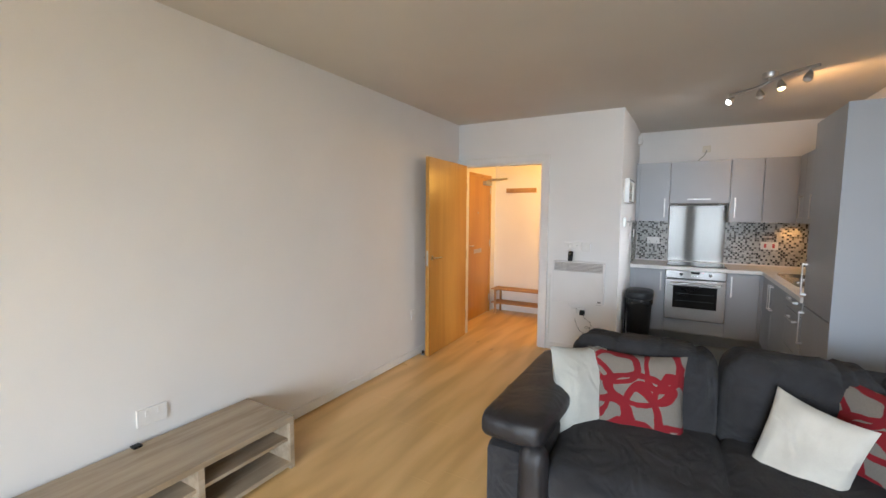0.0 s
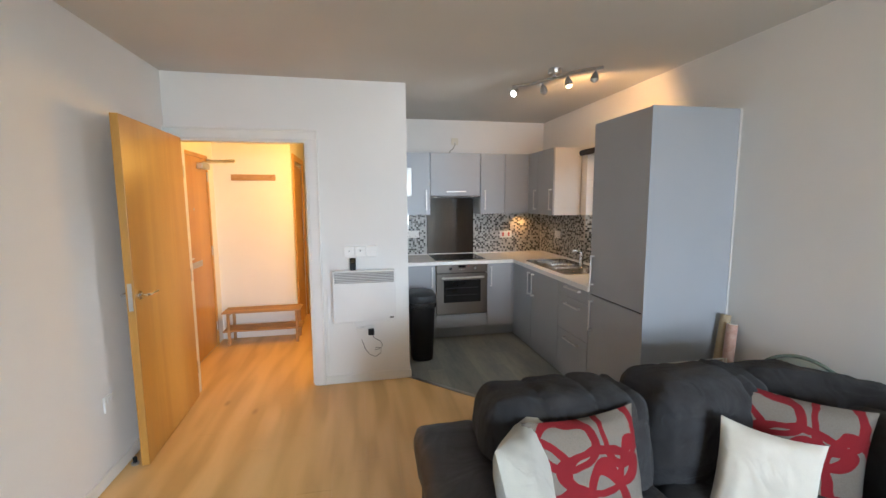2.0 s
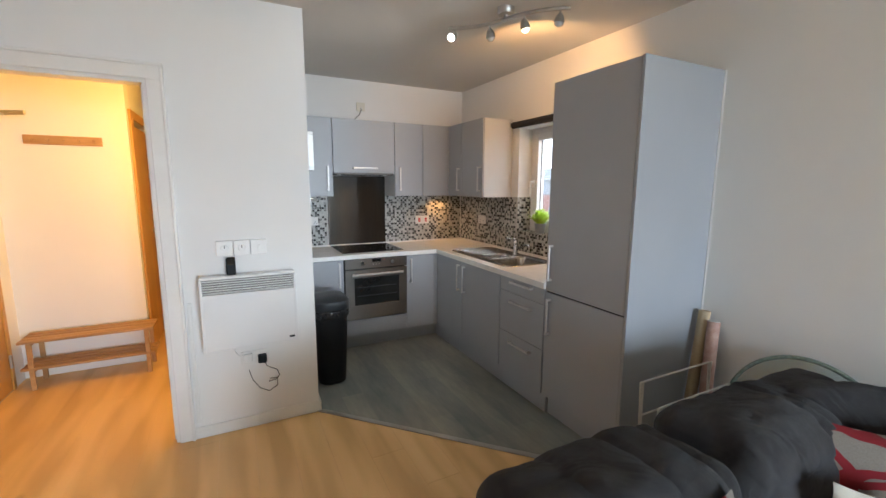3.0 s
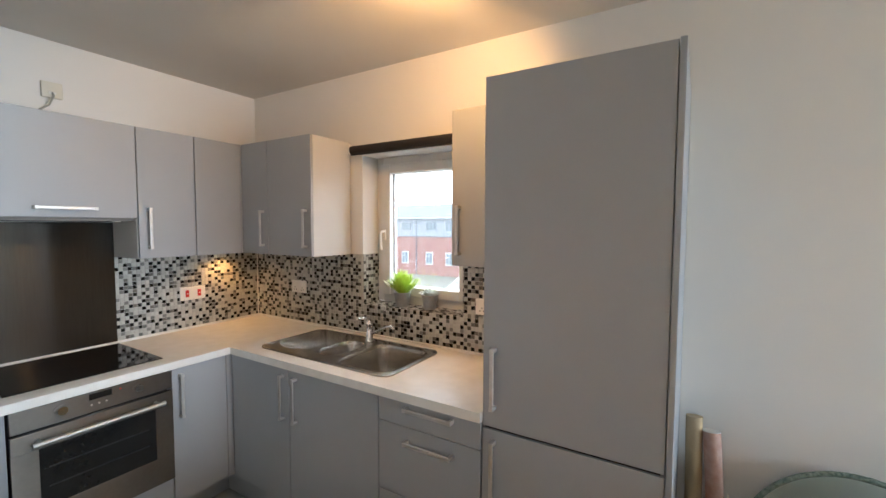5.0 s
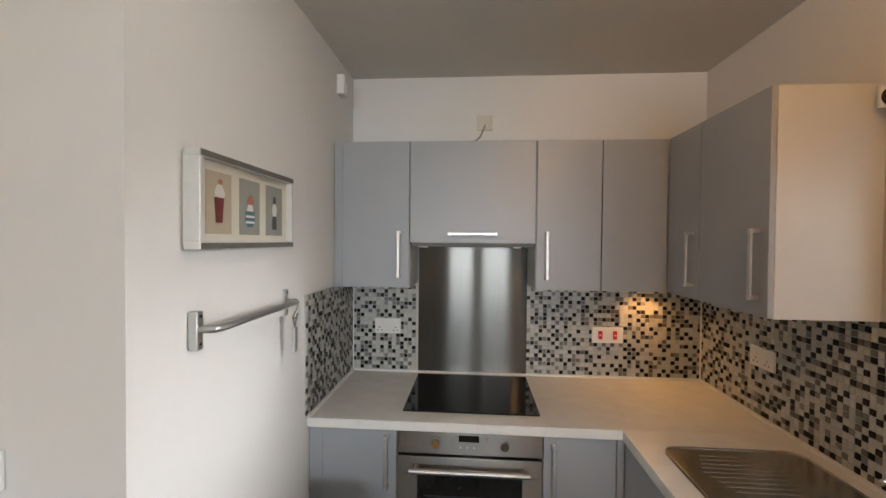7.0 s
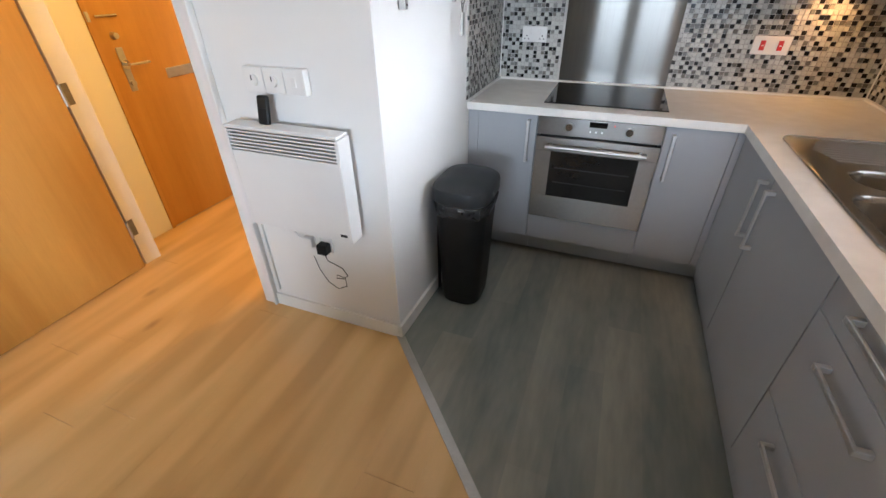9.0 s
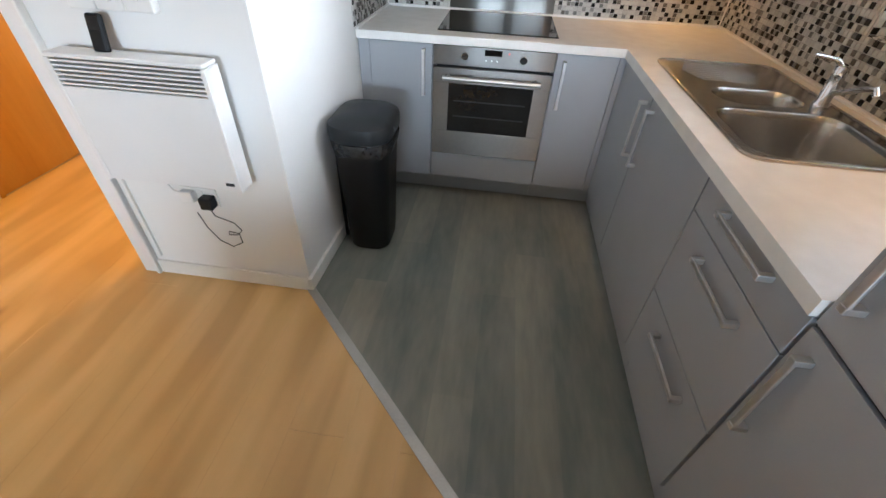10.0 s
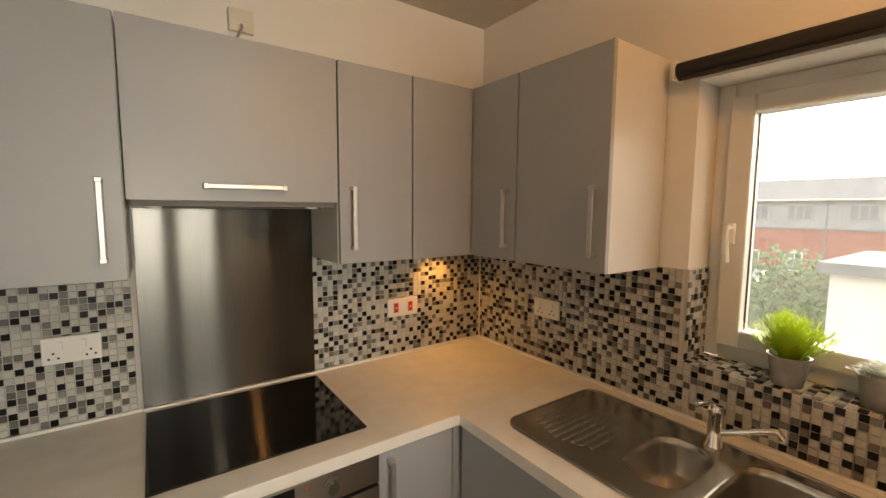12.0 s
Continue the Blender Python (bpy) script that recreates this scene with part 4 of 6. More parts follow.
part("top_panel", box(FX + 0.02, 2.195, 3.69, 4.288, 2.1205, 2.125), M_FOIL, u)
part("plinth", box(1.645, 1.662, 3.69, 4.288, 0.004, BASE_Z - 0.002), M_FOIL, u)
part("sealant", box(2.1945, 2.1995, 3.660, 3.667, 0.08, 2.125), M_WHITE, u, "white sealant bead")

# L-shaped worktop with the sink and hob on it
wk = thing("worktop", 1.2, 6.1, TOP_Z0, "white laminate L-shaped worktop with square edges", "worktop")
bm = nb()
bx(bm, 0.302, 2.197, 5.858, 6.50, TOP_Z0, TOP_Z1, 0.003)
part("back_run", bm, M_TOP, wk)
SKX0, SKX1, SKY0, SKY1 = 1.655, 2.125, 4.80, 5.735
bm = nb()
bx(bm, 1.570, SKX0 + 0.02, 4.291, 5.858, TOP_Z0, TOP_Z1), bx(bm, SKX1 - 0.02, 2.197, 4.291, 5.858, TOP_Z0, TOP_Z1)
bx(bm, SKX0 + 0.02, SKX1 - 0.02, 4.291, SKY0 + 0.02, TOP_Z0, TOP_Z1), bx(bm, SKX0 + 0.02, SKX1 - 0.02, SKY1 - 0.02, 5.858, TOP_Z0, TOP_Z1)
part("sink_run", bm, M_TOP, wk)
part("upstand", box(0.302, 0.678, 6.488, 6.5, TOP_Z1, TOP_Z1 + 0.012, 0.003), M_WHITE, wk, "white sealing trim")
part("upstand", box(0.678, 1.274, 6.478, 6.4955, TOP_Z1, TOP_Z1 + 0.012, 0.003), M_WHITE, wk, "white sealing trim")
part("upstand", box(1.274, 2.185, 6.488, 6.5, TOP_Z1, TOP_Z1 + 0.012, 0.003), M_WHITE, wk, "white sealing trim")
part("upstand", box(2.178, 2.194, 4.291, 6.488, TOP_Z1, TOP_Z1 + 0.012, 0.003), M_WHITE, wk, "white sealing trim")
part("upstand", box(0.3045, 0.318, 5.86, 6.488, TOP_Z1, TOP_Z1 + 0.012, 0.003), M_WHITE, wk, "white sealing trim")

hob = thing("hob", 0.97, 6.2, TOP_Z1, "black glass ceramic hob set in the worktop", "hob")
part("glass_plate", box(0.685, 1.268, 5.955, 6.455, TOP_Z1 + 0.001, TOP_Z1 + 0.007, 0.002), M_BLACKGLASS, hob)

# sink: drainer, half bowl and main bowl in one pressing
sk = thing("sink", 1.89, 5.27, TOP_Z1, "stainless steel one-and-a-half bowl sink with drainer", "sink")


def basin(x0, x1, y0, y1, r, depth, name):
    """A bowl with round corners, its rim, wall, floor and waste."""
    bm = nb()
    z = TOP_Z1 + 0.004
    rings = []
    for inset, dz in ((-0.010, 0.0), (-0.004, -0.001), (0.0, -0.006), (0.004, -0.02), (0.010, -depth * 0.7), (0.022, -depth * 0.93), (0.045, -depth)):
        rr = max(0.02, r - inset)
        rings.append([bm.verts.new((p[0], p[1], z + dz)) for p in rounded(x0 + inset, x1 - inset, y0 + inset, y1 - inset, rr, 7)])
    for a, b in zip(rings, rings[1:]):
        for q in range(len(a)):
            bm.faces.new((a[q], a[(q + 1) % len(a)], b[(q + 1) % len(a)], b[q]))
    bm.faces.new(rings[-1])
    bowl = part(name, bm, M_SINK, sk, smooth=True)
    cx, cy = (x0 + x1) / 2, (y0 + y1) / 2
    part("waste", lathe(nb(), [(0.036, z - depth + 0.001), (0.034, z - depth + 0.004), (0.028, z - depth + 0.002), (0.006, z - depth + 0.002)], cx, cy, 24), M_CHROME, bowl, smooth=True)


MB = (1.695, 2.075, 4.835, 5.175)
HB = (1.755, 2.03, 5.232, 5.392)
basin(*MB, 0.07, 0.16, "main_bowl")
basin(*HB, 0.07, 0.11, "half_bowl")
# deck plate with the two bowl openings
bm = nb()
z1 = TOP_Z1 + 0.0045
loops = [rounded(SKX0 + 0.003, SKX1 - 0.003, SKY0 + 0.003, SKY1 - 0.003, 0.055, 8)]
for q in (MB, HB):
    loops.append(rounded(q[0] - 0.009, q[1] + 0.009, q[2] - 0.009, q[3] + 0.009, 0.079, 7))
edges = []
for loop in loops:
    vs = [bm.verts.new((p[0], p[1], z1)) for p in loop]
    edges += [bm.edges.new((vs[q], vs[(q + 1) % len(vs)])) for q in range(len(vs))]
bmesh.ops.triangle_fill(bm, edges=edges, use_beauty=True)
part("deck", bm, M_SINK, sk)
bm = nb()
rim = rounded(SKX0 + 0.004, SKX1 - 0.004, SKY0 + 0.004, SKY1 - 0.004, 0.055, 8)
tube(bm, [(p[0], p[1], TOP_Z1 + 0.003) for p in rim + rim[:1]], 0.0055, 8)
part("rim", bm, M_SINK, sk, "rolled steel rim", smooth=True)
for q in range(9):
    y = 5.47 + q * 0.026
    part("drainer_rib", rod(nb(), (1.72 + 0.01 * abs(q - 4), y, z1 - 0.002), (2.0 - 0.012 * abs(q - 4), y, z1 - 0.002), 0.0048, 0.0035, n=8), M_SINK, sk)
tp = thing("mixer_tap", 2.075, 5.27, TOP_Z1, "chrome single-lever kitchen mixer tap behind the sink", "tap")
part("body", lathe(nb(), [(0.027, TOP_Z1 + 0.004), (0.027, TOP_Z1 + 0.012), (0.021, TOP_Z1 + 0.02), (0.020, TOP_Z1 + 0.10), (0.022, TOP_Z1 + 0.115), (0.018, TOP_Z1 + 0.13), (0.0, TOP_Z1 + 0.132)], 2.075, 5.27, 24), M_CHROME, tp, smooth=True)
part("spout", tube(nb(), [(2.075, 5.26, TOP_Z1 + 0.05), (2.083, 5.21, TOP_Z1 + 0.072), (2.092, 5.16, TOP_Z1 + 0.096), (2.098, 5.128, TOP_Z1 + 0.106), (2.10, 5.115, TOP_Z1 + 0.09)], 0.0095, 12), M_CHROME, tp, smooth=True)
part("lever", tube(nb(), [(2.075, 5.27, TOP_Z1 + 0.125), (2.05, 5.275, TOP_Z1 + 0.146), (1.985, 5.285, TOP_Z1 + 0.152)], 0.008, 10), M_CHROME, tp, smooth=True)

# wall cabinets
WZ, WT, WYF, WXF = 1.41, 2.115, 6.178, 1.868


def wall_body(u, x0, x1, y0, y1, z0=WZ, z1=WT):
    part("body", box(x0, x1, y0, y1, z0, z1, 0.001), M_CARCASS, u)


u = thing("wall_cabinet", 0.49, 6.35, WZ, "grey wall cabinet over the worktop end", "cabinet", "wall cabinets")
wall_body(u, 0.305, 0.674, WYF + 0.02, 6.495)
part("filler", box(0.305, 0.345, WYF + 0.004, WYF + 0.02, WZ, WT), M_FOIL, u)
dr = front_y(u, 0.345, 0.674, WZ, WT, WYF)
bow_handle(dr, (0.625, WYF, 1.463), (0.625, WYF, 1.685), AWAY)
u = thing("hood_cabinet", 0.97, 6.35, 1.627, "grey lift-up cabinet hiding the extractor hood", "cabinet", "wall cabinets")
wall_body(u, 0.678, 1.270, WYF + 0.02, 6.495, 1.64, WT)
dr = front_y(u, 0.676, 1.272, 1.627, WT, WYF)
bow_handle(dr, (0.86, WYF, 1.672), (1.09, WYF, 1.672), AWAY)
hd = thing("extractor_hood", 0.97, 6.3, 1.60, "slim dark steel extractor hood under the cabinet", "extractor hood")
part("body", box(0.685, 1.265, 6.20, 6.49, 1.612, 1.638, 0.003), M_SLOT, hd)
part("filter", box(0.72, 1.23, 6.24, 6.46, 1.608, 1.6125), M_LIDGREY, hd)
for x in (0.74, 1.19):
    part("lamp_cover", rod(nb(), (x, 6.225, 1.612), (x, 6.225, 1.607), 0.02), M_WHITE, hd)
u = thing("wall_cabinet", 1.42, 6.35, WZ, "narrow grey wall cabinet beside the hood", "cabinet", "wall cabinets")
wall_body(u, 1.274, 1.572, WYF + 0.02, 6.495)
dr = front_y(u, 1.274, 1.572, WZ, WT, WYF)
bow_handle(dr, (1.322, WYF, 1.463), (1.322, WYF, 1.685), AWAY)
u = thing("corner_wall_cabinet", 1.86, 6.3, WZ, "grey corner wall cabinet with two fronts", "cabinet", "wall cabinets")
wall_body(u, 1.575, 2.19, WYF + 0.02, 6.495)
wall_body(u, WXF + 0.02, 2.19, 5.912, WYF + 0.019)
front_y(u, 1.574, WXF, WZ, WT, WYF)
dr = front_x(u, 5.912, WYF, WZ, WT, WXF)
bow_handle(dr, (WXF, 5.955, 1.463), (WXF, 5.955, 1.685), SIDE)
u = thing("wall_cabinet", 2.0, 5.71, WZ, "grey wall cabinet with a pale side beside the window", "cabinet", "wall cabinets")
wall_body(u, WXF + 0.02, 2.19, 5.524, 5.909)
dr = front_x(u, 5.520, 5.910, WZ, WT, WXF)
bow_handle(dr, (WXF, 5.563, 1.463), (WXF, 5.563, 1.685), SIDE)
u = thing("wall_cabinet", 2.0, 4.42, WZ, "narrow grey wall cabinet between window and fridge housing", "cabinet", "wall cabinets")
wall_body(u, WXF + 0.02, 2.19, 4.292, 4.586)
dr = front_x(u, 4.292, 4.590, WZ, WT, WXF)
bow_handle(dr, (WXF, 4.548, 1.463), (WXF, 4.548, 1.685), SIDE)

sp = tagged(part("steel_splashback", box(0.679, 1.274, 6.490, 6.496, TOP_Z1 + 0.001, 1.606, 0.001), M_STEEL), "brushed stainless steel splashback behind the hob", "splashback")


def socket_y(x0, x1, z0, z1, y, label, rocker=M_WHITE, name="wall_socket"):
    """A face plate on a wall that looks along -y."""
    t = thing(name, (x0 + x1) / 2, y, z0, label, "socket")
    part("plate", box(x0, x1, y - 0.011, y, z0, z1, 0.003), M_WHITE, t)
    cx, cz = (x0 + x1) / 2, (z0 + z1) / 2
    for sgn in (-1, 1):
        part("switch", box(cx + sgn * 0.028 - 0.007, cx + sgn * 0.028 + 0.007, y - 0.015, y - 0.011, cz + 0.0, cz + 0.028, 0.001), rocker, t, "red switch rocker" if rocker is M_RED else "")
        for dx, dz in ((0, -0.008), (-0.011, -0.024), (0.011, -0.024)):
            part("slot", box(cx + sgn * 0.045 + dx - 0.003, cx + sgn * 0.045 + dx + 0.003, y - 0.0116, y - 0.0108, cz + dz - 0.003, cz + dz + 0.003), M_BLACK, t)
    return t


TY = BY - 0.009
socket_y(0.435, 0.58, 1.12, 1.205, TY, "white double socket on the mosaic tiles")
t = thing("cooker_switch", 1.70, TY, 1.097, "white switch plate with two red rockers", "switch")
part("plate", box(1.622, 1.785, TY - 0.011, TY, 1.097, 1.184, 0.003), M_WHITE, t)
for x in (1.665, 1.742):
    part("switch", box(x - 0.011, x + 0.011, TY - 0.017, TY - 0.011, 1.118, 1.163, 0.002), M_RED, t, "red switch rocker")
    part("mark", box(x - 0.005, x + 0.005, TY - 0.0174, TY - 0.0168, 1.138, 1.143), M_WHITE, t)


def socket_x(y0, y1, z0, z1, x, label):
    t = thing("wall_socket", x, (y0 + y1) / 2, z0, label, "socket")
    part("plate", box(x - 0.011, x, y0, y1, z0, z1, 0.003), M_WHITE, t)
    cy, cz = (y0 + y1) / 2, (z0 + z1) / 2
    n = 2 if y1 - y0 > 0.11 else 1
    for q in range(n):
        c = cy + (q - (n - 1) / 2) * 0.07
        part("switch", box(x - 0.015, x - 0.011, c - 0.007, c + 0.007, cz + 0.005, cz + 0.028, 0.001), M_WHITE, t)
        for dy, dz in ((0, -0.006), (-0.011, -0.022), (0.011, -0.022)):
            part("slot", box(x - 0.0116, x - 0.0108, c + dy - 0.003, c + dy + 0.003, cz + dz - 0.003, cz + dz + 0.003), M_BLACK, t)
    return t


TX = RX - 0.009
socket_x(5.945, 6.09, 1.12, 1.205, TX, "white double socket on the mosaic beside the sink")
socket_x(4.476, 4.622, 1.125, 1.21, TX, "white double socket below the narrow wall cabinet")
# round downlight under the corner wall cabinet
for lx, ly in ((1.88, 6.41), (2.06, 4.46)):
    dl = thing("cabinet_downlight", lx, ly, 1.40, "small lit round downlight under the wall cabinet", "light", "cabinet downlights")
    part("ring", lathe(nb(), [(0.033, WZ - 0.0005), (0.034, WZ - 0.008), (0.026, WZ - 0.011), (0.024, WZ - 0.006)], lx, ly, 24), M_SATIN, dl, smooth=True)
    part("lens", lathe(nb(), [(0.024, WZ - 0.003), (0.024, WZ - 0.007), (0.0, WZ - 0.008)], lx, ly, 20), M_BULBO, dl, "lit warm lens", smooth=True)
# hood supply high on the wall
t = thing("fused_spur", 1.035, BY, 2.245, "white fused spur with a grey cable above the cabinets", "socket")
part("plate", box(0.993, 1.077, BY - 0.02, BY - 0.0005, 2.245, 2.325, 0.003), M_MOUNT, t)
part("fuse_holder", box(1.02, 1.05, BY - 0.024, BY - 0.02, 2.262, 2.276, 0.001), M_PAPER, t)
part("cable", tube(nb(), [(1.035, BY - 0.024, 2.268), (1.032, BY - 0.045, 2.25), (1.01, BY - 0.05, 2.20), (0.97, BY - 0.05, 2.165), (0.94, BY - 0.06, 2.12)], 0.005), M_GREYPRINT, t, "grey flex", smooth=True)
t = thing("motion_sensor", 0.32, 6.25, 2.37, "small white alarm sensor high on the wall", "sensor")
part("body", box(0.3005, 0.345, 6.21, 6.28, 2.355, 2.455, 0.008), M_WHITE, t)
part("lens", box(0.343, 0.352, 6.222, 6.268, 2.365, 2.41, 0.004), M_PAPER, t)

# picture and towel rail on the side wall
pc = thing("framed_picture", 0.31, 5.41, 1.615, "silver-framed print of three drinks mugs on the wall", "picture")
PX = 0.288
y0, y1, z0, z1 = 5.15, 5.665, 1.612, 1.858
part("back", box(PX - 0.012, PX + 0.022, y0 + 0.012, y1 - 0.012, z0 + 0.012, z1 - 0.012), M_MOUNT, pc, "pale mount board")
for a in ((y0, y1, z1 - 0.02, z1), (y0, y1, z0, z0 + 0.02), (y0, y0 + 0.014, z0 + 0.02, z1 - 0.02), (y1 - 0.014, y1, z0 + 0.02, z1 - 0.02)):
    bar = part("frame_bar", box(PX, PX + 0.042, *a, 0.002), M_SILVER, pc)
for a in ((z1 - 0.017, z1 - 0.002), (z0 + 0.002, z0 + 0.017)):
    part("frame_face", box(PX + 0.042, PX + 0.0435, y0 + 0.004, y1 - 0.004, *a), M_PEWTER, pc, "dark pewter frame face")
PF = PX + 0.022


def shape(parent, name, c, outline, material, lift=0.0006):
    """A flat printed shape on the picture; outline of (across, up)."""
    part(name, prism(nb(), [(c + u, v) for u, v in outline], PF + 0.0008, PF + 0.0008 + lift, "x"), material, parent)


def cup(w0, w1, a, b):
    return [(-w0, a), (w0, a), (w1, b), (-w1, b)]


for q, ground_tone in enumerate((M_TAN, M_GREYPRINT, M_GREYPRINT)):
    c = 5.255 + q * 0.152
    pr = part("print", box(PF, PF + 0.0008, c - 0.056, c + 0.056, 1.652, 1.815), ground_tone, pc)
    if q == 0:
        shape(pr, "glass_shape", c, cup(0.014, 0.021, 1.682, 1.748), M_WINE)
        shape(pr, "froth_shape", c, [(-0.02, 1.749), (0.022, 1.749), (0.025, 1.762), (0.012, 1.782), (-0.008, 1.784), (-0.02, 1.765)], M_PAPER)
        shape(pr, "cherry_shape", c, [(-0.004, 1.785), (0.014, 1.785), (0.016, 1.792), (0.006, 1.799), (-0.004, 1.793)], M_SALMON)
    elif q == 1:
        shape(pr, "cup_shape", c, [(-0.012, 1.676), (0.012, 1.676), (0.026, 1.692), (0.027, 1.712), (0.022, 1.722), (-0.022, 1.722), (-0.027, 1.712), (-0.026, 1.692)], M_TEAL)
        for z in (1.686, 1.703):
            shape(pr, "cup_band", c, cup(0.023, 0.025, z, z + 0.007), M_PAPER, 0.0012)
        shape(pr, "cream_shape", c, cup(0.018, 0.012, 1.7225, 1.742), M_PAPER)
        shape(pr, "topping_shape", c, [(-0.016, 1.743), (0.02, 1.743), (0.022, 1.757), (0.006, 1.772), (-0.012, 1.762)], M_SALMON)
    else:
        shape(pr, "glass_shape", c, cup(0.016, 0.012, 1.672, 1.716), M_INK)
        shape(pr, "cream_shape", c, [(-0.011, 1.7165), (0.012, 1.7165), (0.018, 1.74), (0.010, 1.758), (-0.010, 1.756), (-0.016, 1.738)], M_PAPER)
        shape(pr, "topping_shape", c, cup(0.012, 0.007, 1.7585, 1.782), M_INK)
rl = thing("towel_rail", 0.33, 5.5, 1.36, "steel towel rail screwed to the kitchen side wall", "towel rail")
for y in (5.185, 5.667):
    br = part("bracket", box(0.288 if y > 5.5 else 0.282, 0.306, y - 0.012, y + 0.012, 1.362, 1.458, 0.002), M_SATIN, rl)
    for z in (1.376, 1.446):
        part("screw", rod(nb(), (0.306, y, z), (0.3075, y, z), 0.005), M_CHROME, br)
RZ = 1.414
bend = [(0.304, 5.185), (0.328, 5.185), (0.341, 5.190), (0.347, 5.203), (0.347, 5.42), (0.347, 5.649), (0.341, 5.662), (0.328, 5.667), (0.304, 5.667)]
part("bar", tube(nb(), [(x, y, RZ) for x, y in bend], 0.010), M_SATIN, rl, smooth=True)
bo = thing("bottle_opener", 0.347, 5.638, 1.24, "steel bottle opener hanging by a hook from the towel rail", "opener")
part("hook", tube(nb(), [(0.336, 5.648, 1.420), (0.347, 5.648, 1.4255), (0.358, 5.646, 1.416), (0.357, 5.635, 1.392), (0.350, 5.626, 1.373), (0.347, 5.631, 1.366)], 0.0025), M_PEWTER, bo)
fork = part("opener_head", tube(nb(), [(0.347, 5.640, 1.322), (0.347, 5.633, 1.345), (0.347, 5.625, 1.367)], 0.003), M_PEWTER, bo)
part("prong", tube(nb(), [(0.347, 5.640, 1.322), (0.348, 5.647, 1.346), (0.350, 5.657, 1.374)], 0.003), M_PEWTER, fork)
part("crossbar", tube(nb(), [(0.347, 5.627, 1.362), (0.347, 5.639, 1.357), (0.349, 5.652, 1.362)], 0.0028), M_PEWTER, fork)
part("grip", box(0.340, 0.354, 5.627, 5.651, 1.238, 1.326, 0.003), M_SATIN, bo, "brushed steel flat handle")

# pedal bin
bn = thing("pedal_bin", 0.447, 5.44, 0, "tall black plastic pedal bin with a bin liner", "bin")
bm = nb()
prof = [(0.0, 0.004), (0.70, 0.004), (0.76, 0.012), (0.80, 0.08), (0.90, 0.40), (0.96, 0.56), (0.97, 0.575)]
rings = []
for f, z in prof[1:]:
    rings.append([bm.verts.new((0.448 + (p[0] - 0.448) * f, 5.437 + (p[1] - 5.437) * f, z)) for p in rounded(0.318, 0.578, 5.275, 5.600, 0.09, 6)])
for a, b in zip(rings, rings[1:]):
    for q in range(len(a)):
        bm.faces.new((a[q], a[(q + 1) % len(a)], b[(q + 1) % len(a)], b[q]))
bm.faces.new(rings[0]), bm.faces.new(rings[-1])
part("body", bm, M_BLACK, bn, smooth=True)
bm = nb()
rings = []
for f, z, w in ((0.975, 0.53, 0.004), (1.0, 0.56, 0.008), (0.985, 0.585, 0.003), (0.97, 0.59, 0.0)):
    rings.append([bm.verts.new((0.448 + (p[0] - 0.448) * f + w * math.sin(i * 2.4), 5.437 + (p[1] - 5.437) * f + w * math.cos(i * 1.7), z + w * 2 * math.sin(i * 1.3))) for i, p in enumerate(rounded(0.318, 0.578, 5.275, 5.600, 0.09, 6))])
for a, b in zip(rings, rings[1:]):
    for q in range(len(a)):
        bm.faces.new((a[q], a[(q + 1) % len(a)], b[(q + 1) % len(a)], b[q]))
part("liner", bm, M_BAG, bn, "crumpled black bin liner edge", smooth=True)
bm = nb()
rings = []
for f, z in ((1.0, 0.592), (1.05, 0.600), (1.06, 0.645), (1.03, 0.662), (0.88, 0.678), (0.4, 0.688)):
    rings.append([bm.verts.new((0.448 + (p[0] - 0.448) * f, 5.437 + (p[1] - 5.437) * f, z)) for p in rounded(0.318, 0.578, 5.275, 5.600, 0.09, 6)])
for a, b in zip(rings, rings[1:]):
    for q in range(len(a)):
        bm.faces.new((a[q], a[(q + 1) % len(a)], b[(q + 1) % len(a)], b[q]))
bm.faces.new(rings[0]), bm.faces.new(rings[-1])
part("lid", bm, M_LIDGREY, bn, "dark grey domed lid", smooth=True)
part("hinge_rod", tube(nb(), [(0.315, 5.40, 0.02), (0.315, 5.40, 0.58)], 0.009), M_BLACK, bn)
part("badge", box(0.583, 0.588, 5.40, 5.415, 0.615, 0.632, 0.002), M_CHROME, bn, "small chrome badge")

# spotlight bar on the ceiling
sl = thing("spotlight_bar", 1.33, 4.44, CEIL, "satin nickel ceiling bar with four spotlights", "ceiling light")
part("rose", lathe(nb(), [(0.05, CEIL - 0.001), (0.05, CEIL - 0.03), (0.043, CEIL - 0.04), (0.0, CEIL - 0.041)], 1.325, 4.435, 28), M_SATIN, sl, smooth=True)
A, B = Vector((1.10, 4.72, 2.475)), Vector((1.545, 4.14, 2.475))
axis = (B - A).normalized()
side = Vector((-axis.y, axis.x, 0))
pts = [A + (B - A) * (i / 20) + side * 0.035 * math.sin(2 * math.pi * i / 20) for i in range(21)]
part("bar", tube(nb(), pts, 0.011, 10), M_SATIN, sl, smooth=True)
part("stem", rod(nb(), (1.325, 4.435, 2.475), (1.325, 4.435, CEIL - 0.04), 0.012), M_SATIN, sl)
aims = ((-0.7, -0.4, -0.55), (0.15, -0.1, -0.9), (0.12, -0.15, -0.9), (-0.25, -0.15, -0.8))
bulbs = (M_BULBW, M_BULBX, M_BULBO, M_BULBX)
